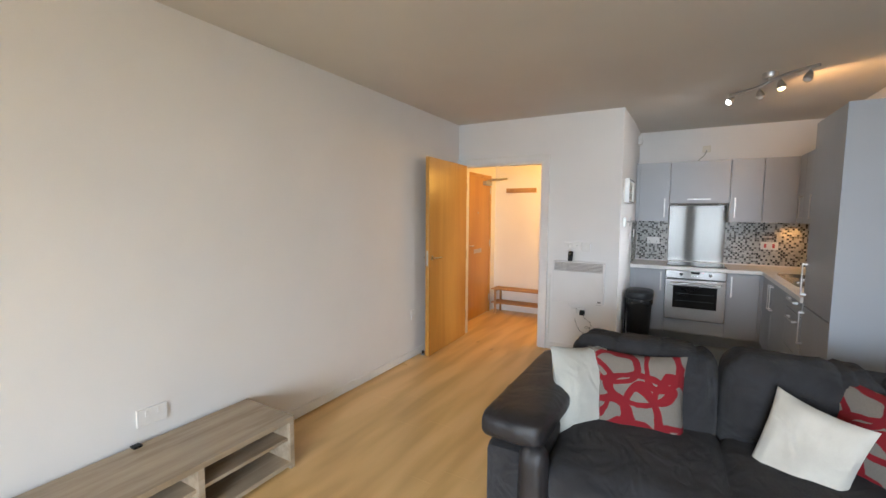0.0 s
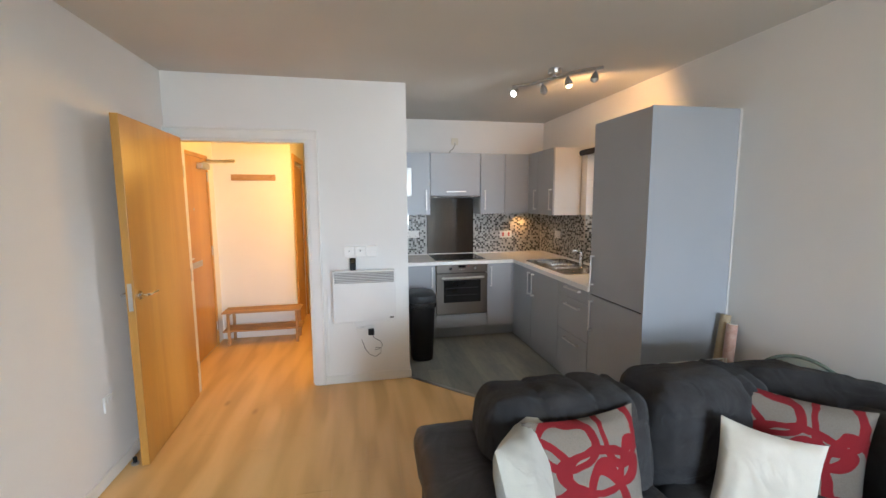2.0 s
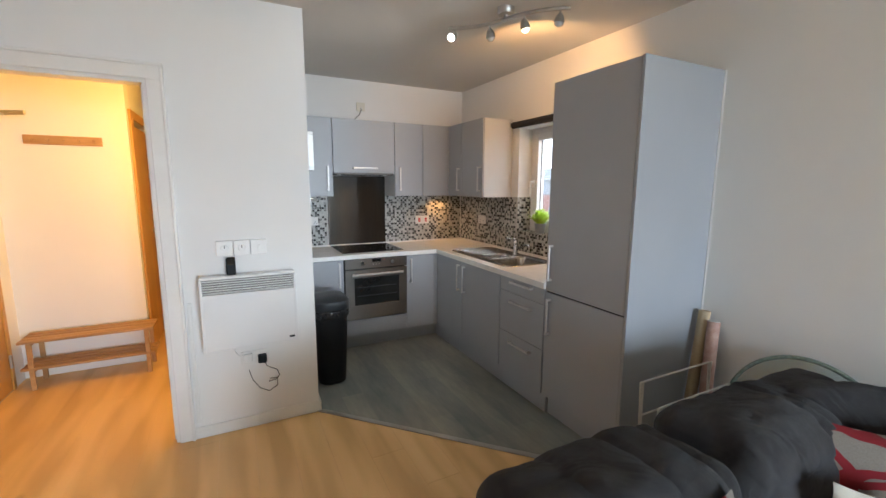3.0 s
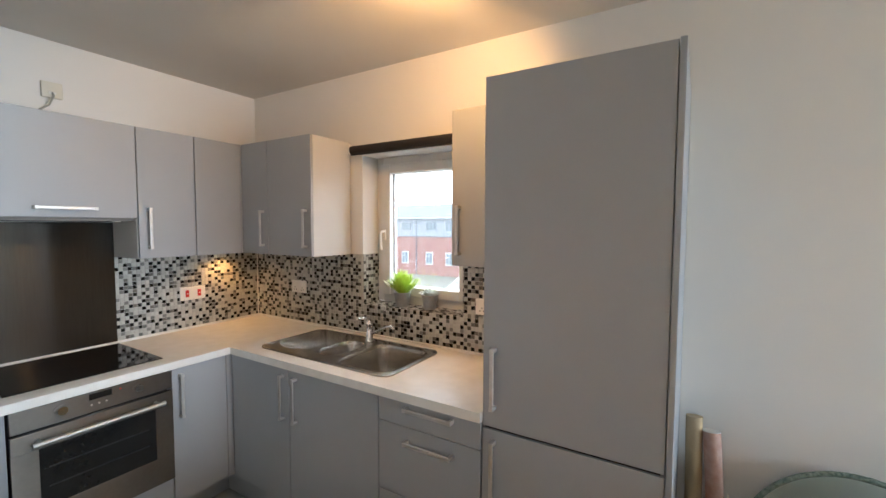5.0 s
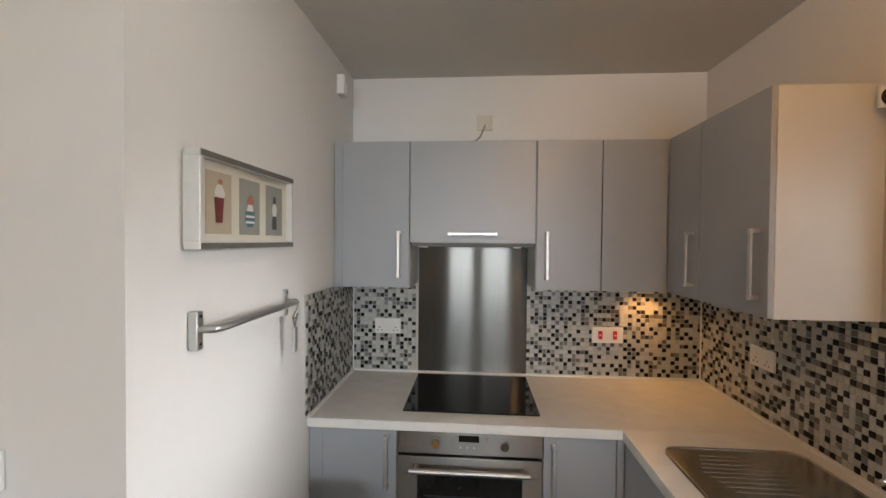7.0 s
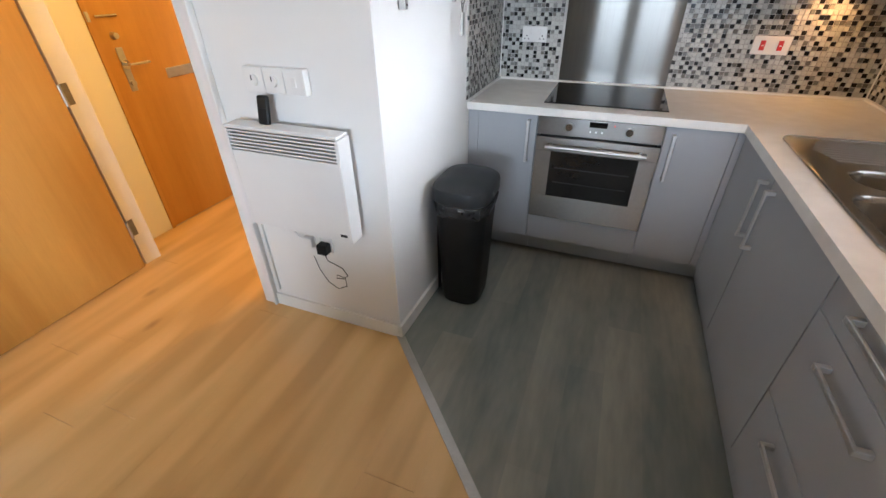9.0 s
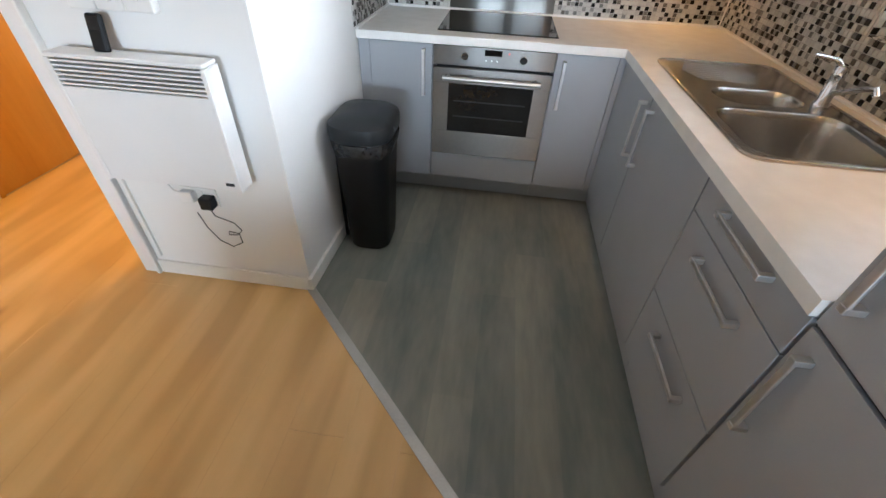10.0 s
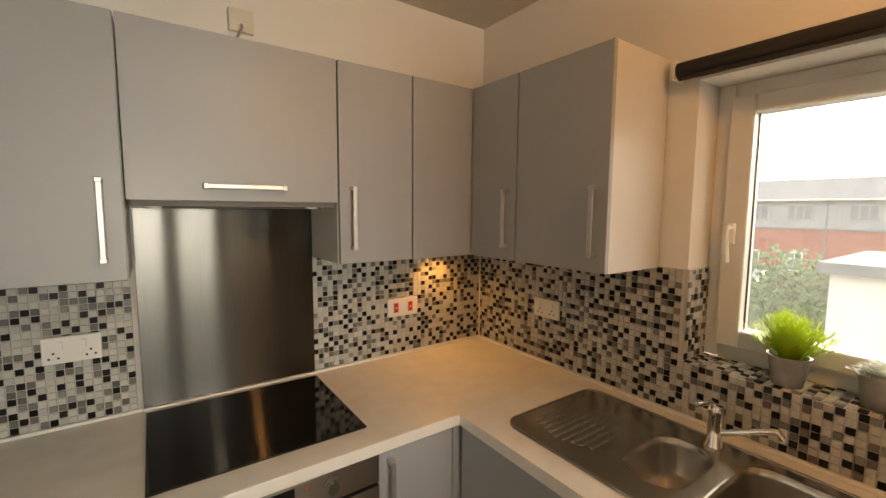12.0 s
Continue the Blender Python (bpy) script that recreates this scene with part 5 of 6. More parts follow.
for i, f in enumerate((0.05, 0.35, 0.66, 0.93)):
    p = A + (B - A) * f + side * 0.035 * math.sin(2 * math.pi * f)
    q = p + Vector((0, 0, -0.035))
    w = Vector(aims[i]).normalized()
    hd = part("spot_head", rod(nb(), p, q, 0.006), M_SATIN, sl, "nickel spotlight head")
    bm = nb()
    m = Matrix.Translation(q) @ w.to_track_quat("Z", "Y").to_matrix().to_4x4()
    lathe(bm, [(0.0, -0.012), (0.012, -0.008), (0.022, 0.012), (0.028, 0.035), (0.027, 0.052), (0.024, 0.052)], 0, 0, 20)
    bmesh.ops.transform(bm, matrix=m, verts=bm.verts)
    part("shade", bm, M_SATIN, hd, smooth=True)
    bm = nb()
    lathe(bm, [(0.0, 0.068), (0.010, 0.066), (0.021, 0.056), (0.0225, 0.046)], 0, 0, 20)
    bmesh.ops.transform(bm, matrix=m, verts=bm.verts)
    part("bulb", bm, bulbs[i], hd, "lit bulb" if i in (0, 2) else "unlit bulb", smooth=True)

# roller blind over the kitchen window
bl = thing("roller_blind", 2.15, 5.06, 2.03, "rolled-up black roller blind above the window", "blind")
part("roll", rod(nb(), (2.155, 4.60, 2.058), (2.155, 5.475, 2.058), 0.026, n=24), M_BLIND, bl, smooth=True)
part("bottom_bar", box(2.136, 2.150, 4.605, 5.47, 2.024, 2.036, 0.003), M_BLIND, bl)
for y in (4.588, 5.477):
    part("bracket", box(2.13, 2.1995, y, y + 0.012, 2.03, 2.09, 0.003), M_WHITE, bl, "white blind bracket")


def pot(x, y, z, r, h, name, label, blades, leaf, length, spread, seed):
    """A zinc pot with a tuft of leaves."""
    t = thing(name, x, y, z, label, "plant", "window sill plants")
    part("pot", lathe(nb(), [(r * 0.72, z), (r * 0.74, z + 0.004), (r * 0.96, z + h * 0.93), (r * 1.03, z + h * 0.94), (r * 1.03, z + h), (r * 0.93, z + h), (r * 0.9, z + h * 0.85), (0, z + h * 0.85)], x, y, 28), M_ZINC, t, "galvanised zinc pot", smooth=True)
    part("soil", lathe(nb(), [(r * 0.88, z + h * 0.86), (0, z + h * 0.9)], x, y, 16), M_SOIL, t)
    rnd = random.Random(seed)
    bm = nb()
    for q in range(blades):
        a, tilt = rnd.random() * 2 * math.pi, rnd.random() ** 0.7 * spread
        root = Vector((x + math.cos(a) * r * 0.6 * rnd.random(), y + math.sin(a) * r * 0.6 * rnd.random(), z + h * 0.87))
        d = Vector((math.cos(a) * math.sin(tilt), math.sin(a) * math.sin(tilt), math.cos(tilt)))
        ln = length * (0.6 + 0.5 * rnd.random())
        w = d.cross(Vector((0, 0, 1)))
        w = (w.normalized() if w.length > 0.01 else Vector((1, 0, 0))) * leaf
        prev = None
        for s in range(4):
            f = s / 3
            p = root + d * ln * f + Vector((0, 0, -0.35 * ln * tilt * f * f))
            ww = w * (1 - f * 0.92)
            pair = (bm.verts.new(p - ww), bm.verts.new(p + ww))
            if prev:
                bm.faces.new((prev[0], prev[1], pair[1], pair[0]))
            prev = pair
            if leaf > 0.002 and s in (1, 2):
                for sg in (-1, 1):
                    tip = p + w * sg * 5 + d * ln * 0.22
                    bm.faces.new((bm.verts.new(p), bm.verts.new(p + d * ln * 0.1), bm.verts.new(tip)))
    part("foliage", bm, M_GRASS if name == "grass_plant" else M_FERN, t)
    return t


pot(2.245, 5.155, WZ0 + 0.0125, 0.052, 0.088, "grass_plant", "bright green grass plant in a zinc pot on the sill", 300, 0.0026, 0.155, 0.85, 3)
pot(2.262, 4.965, WZ0 + 0.0125, 0.050, 0.085, "white_flower_plant", "pale leafy plant in a zinc pot on the sill", 130, 0.0042, 0.058, 1.0, 5)

# ---- living room ----
ht = thing("convector_heater", -0.10, 4.9, 0.56, "white wall-mounted electric panel heater with a top grille", "heater")
HX0, HX1, HZ0, HZ1, HYF = -0.362, 0.148, 0.562, 0.995, 4.898
part("back_box", box(HX0 + 0.02, HX1 - 0.02, HYF + 0.03, PY - 0.012, HZ0 + 0.02, HZ1 - 0.02), M_HEATER, ht)
part("front_panel", box(HX0, HX1, HYF, HYF + 0.03, HZ0, HZ1 - 0.10, 0.004), M_HEATER, ht)
part("top_rail", box(HX0, HX1, HYF - 0.002, PY - 0.03, HZ1 - 0.014, HZ1, 0.004), M_HEATER, ht)
for x0, x1 in ((HX0 - 0.004, HX0 + 0.012), (HX1 - 0.012, HX1 + 0.004)):
    part("side_cap", box(x0, x1, HYF - 0.002, PY - 0.03, HZ0 - 0.004, HZ1 - 0.014, 0.003), M_HEATER, ht)
part("grille_back", box(HX0 + 0.012, HX1 - 0.012, HYF + 0.02, HYF + 0.03, HZ1 - 0.10, HZ1 - 0.014), M_SLOT, ht)
for q in range(6):
    z = HZ1 - 0.095 + q * 0.0138
    part("louvre", box(HX0 + 0.012, HX1 - 0.012, HYF + 0.001, HYF + 0.016, z, z + 0.0062, 0.001), M_HEATER, ht)
part("badge", box(HX1 - 0.05, HX1 - 0.018, HYF - 0.0008, HYF + 0.001, HZ0 + 0.022, HZ0 + 0.034), M_LIDGREY, ht, "small grey maker's plate")
part("bracket", box(HX1 - 0.075, HX1 - 0.02, HYF + 0.04, PY - 0.001, HZ0 - 0.012, HZ0 + 0.019), M_SATIN, ht)

sw = thing("switch_bank", -0.13, PY, 1.10, "row of three white heater control switches on the wall", "switch")
for q in range(3):
    x0 = -0.268 + q * 0.0905
    pl = part("plate", box(x0, x0 + 0.0885, PY - 0.032, PY - 0.0005, 1.103, 1.192, 0.004), M_WHITE, sw)
    if q < 2:
        part("dial", rod(nb(), (x0 + 0.044, PY - 0.032, 1.148), (x0 + 0.044, PY - 0.042, 1.148), 0.021, 0.019, n=24), M_WHITE, pl, smooth=True)
        part("pointer", box(x0 + 0.042, x0 + 0.046, PY - 0.0428, PY - 0.042, 1.148, 1.165), M_LIDGREY, pl)
    else:
        part("rocker", box(x0 + 0.036, x0 + 0.052, PY - 0.037, PY - 0.032, 1.132, 1.164, 0.002), M_WHITE, pl)
ph = thing("phone_handset", -0.197, 4.92, HZ1, "black handset standing on the heater", "phone")
part("body", box(-0.222, -0.172, 4.935, 4.953, HZ1, HZ1 + 0.105, 0.007), M_BLACK, ph)
part("screen", box(-0.216, -0.178, 4.9345, 4.936, HZ1 + 0.06, HZ1 + 0.097), M_BLACKGLASS, ph)
ph.matrix_basis = pose(-0.197, 4.92, HZ1 + 0.003, -12)

so = thing("wall_socket", -0.10, PY, 0.41, "white double socket below the heater", "socket")
part("plate", box(-0.178, -0.032, PY - 0.012, PY - 0.0005, 0.412, 0.498, 0.003), M_WHITE, so)
for x in (-0.118, -0.09):
    part("switch", box(x - 0.006, x + 0.006, PY - 0.016, PY - 0.012, 0.462, 0.486, 0.001), M_WHITE, so)
pg = thing("charger_plug", -0.06, PY, 0.43, "black charger plug with a dangling thin cable", "plug")
part("body", box(-0.085, -0.035, PY - 0.055, PY - 0.0125, 0.425, 0.475, 0.006), M_BLACK, pg)
cable = [(-0.05, PY - 0.045, 0.428), (-0.035, PY - 0.05, 0.40), (0.02, PY - 0.03, 0.36), (0.035, PY - 0.02, 0.315), (0.01, PY - 0.02, 0.29), (-0.03, PY - 0.02, 0.285), (-0.022, PY - 0.022, 0.305), (0.02, PY - 0.022, 0.30), (0.02, PY - 0.02, 0.25), (-0.03, PY - 0.02, 0.222), (-0.08, PY - 0.02, 0.25), (-0.12, PY - 0.016, 0.31), (-0.14, PY - 0.014, 0.38)]
part("cable", tube(nb(), cable, 0.0022, 6), M_LIDGREY, pg, "thin grey cable", smooth=True)
pw = thing("heater_plug", -0.15, PY, 0.43, "white heater plug with a short flex", "plug")
part("body", box(-0.165, -0.115, PY - 0.04, PY - 0.0125, 0.44, 0.49, 0.005), M_WHITE, pw)
part("flex", tube(nb(), [(-0.16, PY - 0.03, 0.48), (-0.19, PY - 0.03, 0.485), (-0.21, PY - 0.03, 0.52), (-0.215, PY - 0.03, 0.57)], 0.0045, 8), M_WHITE, pw, smooth=True)
# conduit strip beside the door frame
cd = tagged(part("cable_conduit", box(-0.436, -0.415, PY - 0.014, PY - 0.0005, 0.10, 0.84, 0.003), M_TRIM), "white cable conduit up the wall beside the doorway", "conduit")
# socket plates on the west wall
for y0, y1, z0, z1, lb in ((1.475, 1.62, 0.385, 0.475, "white double socket above the television stand"), (3.96, 4.05, 0.40, 0.49, "white wall socket near the open door")):
    t = thing("wall_socket", LX, (y0 + y1) / 2, z0, lb, "socket")
    part("plate", box(LX + 0.0005, LX + 0.012, y0, y1, z0, z1, 0.003), M_WHITE, t)
    for q in (0.3, 0.7):
        part("switch", box(LX + 0.012, LX + 0.016, y0 + (y1 - y0) * q - 0.006, y0 + (y1 - y0) * q + 0.006, z0 + 0.05, z0 + 0.075, 0.001), M_WHITE, t)

# low television stand
tv = thing("tv_stand", -1.32, 1.3, 0, "low bleached-oak television stand with open shelves", "tv stand")
TX0, TX1, TY0, TY1, TH = -1.535, -1.105, 0.42, 2.075, 0.312
part("top", box(TX0, TX1 + 0.004, TY0, TY1, TH - 0.03, TH, 0.002), M_STAND, tv)
part("bottom", box(TX0, TX1, TY0 + 0.03, TY1 - 0.03, 0.02, 0.045, 0.001), M_STAND, tv)
for y in (TY0, 0.98, 1.52, TY1 - 0.03):
    part("upright", box(TX0, TX1, y, y + 0.03, 0.0 if y in (TY0, TY1 - 0.03) else 0.045, TH - 0.03, 0.001), M_STAND, tv)
for y0, y1 in ((TY0 + 0.03, 0.98), (1.01, 1.52), (1.55, TY1 - 0.03)):
    part("shelf", box(TX0, TX1 - 0.02, y0, y1, 0.165, 0.183, 0.001), M_STAND, tv)
part("back_panel", box(TX0, TX0 + 0.006, TY0 + 0.03, TY1 - 0.03, 0.045, TH - 0.03), M_STAND, tv)
part("cable_clip", box(-1.53, -1.49, 1.43, 1.47, TH + 0.0005, TH + 0.012, 0.003), M_BLACK, tv)

# corner sofa
sf = thing("corner_sofa", 1.0, 2.6, 0, "charcoal fabric corner sofa with black leather arm", "sofa")


def block(name, w, d, h, r, x, y, z, material, turn=0.0, lean=0.0, puff=0.02, rough=0.006, seed=0, label="", pleats=()):
    return part(name, soft(w, d, h, r, puff, rough, 30 if pleats else 16, seed, pleats), material, sf, label, pose(x, y, z, lean, 0, turn), True)


block("base", 1.62, 0.88, 0.26, 0.03, 1.12, 2.60, 0.17, M_SOFA, puff=0.0, rough=0.003)
block("base", 0.80, 1.35, 0.26, 0.03, 1.53, 1.55, 0.17, M_SOFA, puff=0.0, rough=0.003)
block("arm_side", 0.24, 0.96, 0.44, 0.035, 0.205, 2.58, 0.26, M_SOFA, puff=0.0, rough=0.003)
block("arm_pad", 0.29, 1.04, 0.125, 0.05, 0.205, 2.60, 0.562, M_LEATHER, puff=0.008, rough=0.006, seed=3, label="padded black leather arm top")
block("arm_front", 0.12, 0.10, 0.50, 0.045, 0.31, 2.10, 0.28, M_LEATHER, puff=0.004, rough=0.003, seed=5, label="black leather arm facing")
block("back_frame", 1.55, 0.20, 0.56, 0.07, 1.05, 3.03, 0.33, M_SOFA, puff=0.004, rough=0.006, seed=7)
block("corner_back", 0.50, 0.20, 0.70, 0.06, 1.70, 3.02, 0.42, M_SOFA, puff=0.004, rough=0.006, seed=9)
block("back_frame", 0.20, 2.15, 0.68, 0.06, 1.86, 2.05, 0.40, M_SOFA, puff=0.004, rough=0.006, seed=8)
block("seat_cushion", 0.66, 0.74, 0.17, 0.06, 0.675, 2.46, 0.365, M_SOFA, puff=0.028, seed=11)
block("seat_cushion", 0.70, 0.74, 0.17, 0.06, 1.36, 2.46, 0.365, M_SOFA, puff=0.028, seed=12)
block("seat_cushion", 0.74, 0.95, 0.17, 0.06, 1.44, 1.62, 0.365, M_SOFA, puff=0.028, seed=13)
block("back_cushion", 0.665, 0.34, 0.46, 0.08, 0.645, 2.925, 0.575, M_SOFA, lean=-6, puff=0.022, rough=0.014, seed=21, pleats=(-0.12, 0.09, 0.25))
block("back_cushion", 0.56, 0.34, 0.47, 0.08, 1.29, 2.93, 0.575, M_SOFA, lean=-6, puff=0.020, rough=0.014, seed=22, pleats=(0.14, 0.19))
block("back_cushion", 0.56, 0.20, 0.44, 0.08, 1.80, 2.79, 0.575, M_SOFA, turn=-47, lean=-8, puff=0.03, rough=0.010, seed=23)
block("back_cushion", 0.25, 0.66, 0.44, 0.10, 1.80, 2.10, 0.585, M_SOFA, puff=0.04, rough=0.012, seed=24)
block("back_cushion", 0.25, 0.66, 0.44, 0.10, 1.80, 1.42, 0.585, M_SOFA, puff=0.04, rough=0.012, seed=25)
for x, y in ((0.16, 2.15), (0.16, 2.98), (1.85, 2.95), (1.2, 0.95), (1.85, 0.95)):
    part("foot", rod(nb(), (x, y, 0.0), (x, y, 0.05), 0.025, 0.03), M_BLACK, sf)


def cushion(name, label, w, h, t, material, m, seed):
    ob = part(name, pillow(w, h, t, seed), material, None, "", m, True)
    return tagged(ob, label, "cushion", "sofa cushions")


cushion("cushion", "pale grey-green square cushion leaning on the sofa arm", 0.44, 0.47, 0.17, M_SAGE, pose(0.42, 2.68, 0.575, -14, 3, 50), 1)
cushion("patterned_cushion", "taupe cushion with looping red ring pattern", 0.46, 0.48, 0.17, M_RINGS, pose(0.635, 2.69, 0.565, -14, -1, 4), 2)
cushion("cushion", "cream white square cushion against the sofa back", 0.33, 0.43, 0.13, M_CREAM, pose(1.265, 2.57, 0.525, -16, 9, -34), 3)
cushion("patterned_cushion", "taupe cushion with red rings in the sofa corner", 0.47, 0.49, 0.17, M_RINGS, pose(1.525, 2.685, 0.55, -13, 3, -46), 4)
cushion("cushion", "plain red cushion on the side seat", 0.42, 0.42, 0.13, M_REDFAB, pose(1.60, 1.68, 0.60, -20, 0, -85), 5)

# oval glass table top standing on edge against the east wall
gt = thing("glass_table_top", 2.1, 3.12, 0, "oval clear glass table top with green rim against the wall", "table top")
bm = nb()
rings = []
for f, h in ((0.93, -0.005), (0.99, -0.004), (1.0, 0.0), (0.99, 0.004), (0.93, 0.005)):
    rings.append([bm.verts.new((h, 0.33 * f * math.cos(2 * math.pi * q / 64), 0.362 * f * math.sin(2 * math.pi * q / 64))) for q in range(64)])
for a, b in zip(rings, rings[1:]):
    for q in range(64):
        bm.faces.new((a[q], a[(q + 1) % 64], b[(q + 1) % 64], b[q]))
bm.faces.new(rings[0]), bm.faces.new(rings[-1])
part("glass", bm, M_TABLE, gt, "", pose(2.128, 3.12, 0.362, 0, 6, 0))
bm = nb()
tube(bm, [(2.128 + 0.362 * math.sin(2 * math.pi * q / 64) * math.sin(radians(6)), 3.12 + 0.335 * math.cos(2 * math.pi * q / 64), 0.367 + 0.362 * math.sin(2 * math.pi * q / 64) * math.cos(radians(6))) for q in range(65)], 0.010, 8)
part("rim", bm, mat("green_glass_rim", (0.10, 0.16, 0.13), (0.42, 0.50, 0.44), 0.12, 0.3, scale=70, fine=140, bump=0.5), gt, "glittering green bevelled rim", smooth=True)

# rolls of paper in the corner beside the fridge housing
ra = thing("wallpaper_roll", 2.12, 3.60, 0, "beige paper roll leaning in the corner", "paper roll", "paper rolls")
part("roll", rod(nb(), (2.03, 3.60, 0.01), (2.145, 3.615, 0.835), 0.030, n=24), M_KRAFT, ra, smooth=True)
rb = thing("wallpaper_roll", 2.1, 3.52, 0, "pink and brown patterned paper roll leaning on the wall", "paper roll", "paper rolls")
part("roll", rod(nb(), (2.02, 3.50, 0.01), (2.135, 3.555, 0.79), 0.031, n=24), M_PRINT, rb, smooth=True)
part("end", rod(nb(), (2.1352, 3.5551, 0.7902), (2.1355, 3.5552, 0.792), 0.031, n=24), M_PAPER, rb)

# folded clothes airer between fridge housing and sofa
ar = thing("clothes_airer", 1.8, 3.45, 0, "folded cream wire clothes airer behind the sofa", "airer")
for dy, z1 in ((0.0, 0.60), (-0.10, 0.52)):
    y = 3.50 + dy
    for x0, x1, z in ((1.50, 2.03, z1), (1.51, 2.02, z1 - 0.17), (1.51, 2.02, z1 - 0.34)):
        part("rail", tube(nb(), [(x0, y, z), (x1, y, z)], 0.0045, 6), M_WIRE, ar)
    for x in (1.50, 2.03):
        part("leg", tube(nb(), [(x, y, z1), (x + 0.01, y - 0.02, 0.0)], 0.0055, 6), M_WIRE, ar)
        part("leg", tube(nb(), [(x + 0.02, y, z1), (x + 0.07, y + 0.03, 0.0)], 0.0045, 6), M_WIRE, ar)

# ---- hall things ----
cr = thing("coat_rail", -1.28, 6.5, 1.8, "bare wooden coat rail on the hall wall", "coat rail")
part("board", box(-1.515, -1.05, 6.478, 6.4995, 1.805, 1.872, 0.003), M_RACK, cr)
for q in range(5):
    x = -1.465 + q * 0.092
    part("peg", rod(nb(), (x, 6.478, 1.838), (x, 6.455, 1.842), 0.007, 0.009), M_RACK, cr)
sr = thing("shoe_rack", -1.23, 6.35, 0, "low two-tier slatted wooden shoe rack", "shoe rack")
for z in (0.36, 0.155):
    for q in range(4):
        y = 6.20 + q * 0.065
        part("slat", box(-1.62, -0.80, y, y + 0.05, z, z + 0.018, 0.003), M_RACK, sr)
for x in (-1.575, -0.865):
    for y in (6.205, 6.425):
        part("leg", box(x, x + 0.03, y, y + 0.022, 0.0, 0.359, 0.003), M_RACK, sr)
    for z in (0.335, 0.13):
        part("rail", box(x + 0.004, x + 0.026, 6.23, 6.425, z, z + 0.024), M_RACK, sr)

# ---- outside the kitchen window ----
GZ = -4.4
bm = nb()
bx(bm, -400, 900, -700, 700, GZ - 0.3, GZ)
setting("ground", bm, M_LAND, "gardens and paving below the window", "ground")


def house(x, y):
    """A brick terraced house facing the window, with slate roof and white windows."""
    h = thing("terraced_house", x + 4, y, GZ, "red brick terraced house with grey clad upper storey", "house", "terrace")
    part("wall", box(x, x + 8, y - 3.2, y + 3.2, GZ, 0.2), M_BRICK, h)
    part("ledge", box(x - 0.08, x + 0.4, y - 3.2, y + 3.2, 0.2, 0.32), M_SLATE, h)
    part("upper_storey", box(x + 0.4, x + 8, y - 3.2, y + 3.2, 0.32, 2.6), M_CLAD, h, "grey clad upper storey")
    rf = part("roof", prism(nb(), [(x + 0.05, 2.5), (x + 4, 4.3), (x + 8.35, 2.5)], y - 3.2, y + 3.2, "y"), M_SLATE, h)
    part("chimney", box(x + 3.7, x + 4.3, y + 2.4, y + 3.0, 3.9, 5.0), M_RENDERW, rf)
    part("gutter", box(x - 0.05, x + 0.1, y - 3.2, y + 3.2, 2.42, 2.54), M_RENDERW, h)
    part("downpipe", box(x - 0.1, x - 0.02, y - 3.1, y - 3.02, GZ, 2.45), M_SLATE, h)
    for dy in (-1.35, 1.45):
        w = part("window", box(x - 0.06, x + 0.02, y + dy - 0.5, y + dy + 0.5, -3.1, -1.6, 0.02), M_RENDERW, h)
        for s, z0, z1 in ((-0.22, -3.0, -1.7), (0.22, -3.0, -2.2), (0.22, -2.12, -1.7)):
            part("pane", box(x - 0.075, x - 0.06, y + dy + s - 0.18, y + dy + s + 0.18, z0, z1), M_DARKWIN, w)
        w = part("window", box(x + 0.34, x + 0.42, y + dy - 0.8, y + dy + 0.8, 0.9, 2.1, 0.02), M_CLAD, h)
        for s in (-0.5, 0.0, 0.5):
            part("pane", box(x + 0.325, x + 0.34, y + dy + s - 0.2, y + dy + s + 0.2, 1.0, 2.0), M_DARKWIN, w)
    return h


first = house(42.0, 4.0)
for q in range(1, 10):
    copy_thing(first, pose(46.0, 4.0 + q * 6.4, GZ))
copy_thing(first, pose(46.0, -2.4, GZ))
fence = thing("garden_fence", 24, 14, GZ, "brown timber garden fence below the houses", "fence")
for q in range(18):
    part("panel", box(21.0, 21.05, -2 + q * 1.85, -0.2 + q * 1.85, GZ, GZ + 1.8), M_FENCE, fence)
cs = thing("conservatory", 25, 15.7, GZ, "white framed conservatory with a sloping glazed roof", "conservatory")
part("wall", box(24.6, 28, 13.2, 18.2, GZ, -2.9), M_RENDERW, cs)
part("roof", prism(nb(), [(24.4, -2.95), (28.2, -1.6), (28.2, -1.7), (24.4, -3.05)], 13.0, 18.4, "y"), M_RENDERW, cs)
for q in range(6):
    part("pane", prism(nb(), [(24.5, -2.90), (28.1, -1.62), (28.1, -1.60), (24.5, -2.87)], 13.15 + q * 0.88, 13.85 + q * 0.88, "y"), M_DARKWIN, cs)
    part("pane", box(24.57, 24.6, 13.3 + q * 0.82, 13.95 + q * 0.82, GZ + 0.4, -3.1), M_DARKWIN, cs)
gr = thing("garage", 16, 5.5, GZ, "white rendered flat-roofed outbuilding", "outbuilding")
part("wall", box(13.5, 18, 3.0, 7.4, GZ, 0.2), M_RENDERW, gr)
part("roof_edge", box(13.3, 18.2, 2.8, 7.6, 0.2, 0.45), M_SLATE, gr)


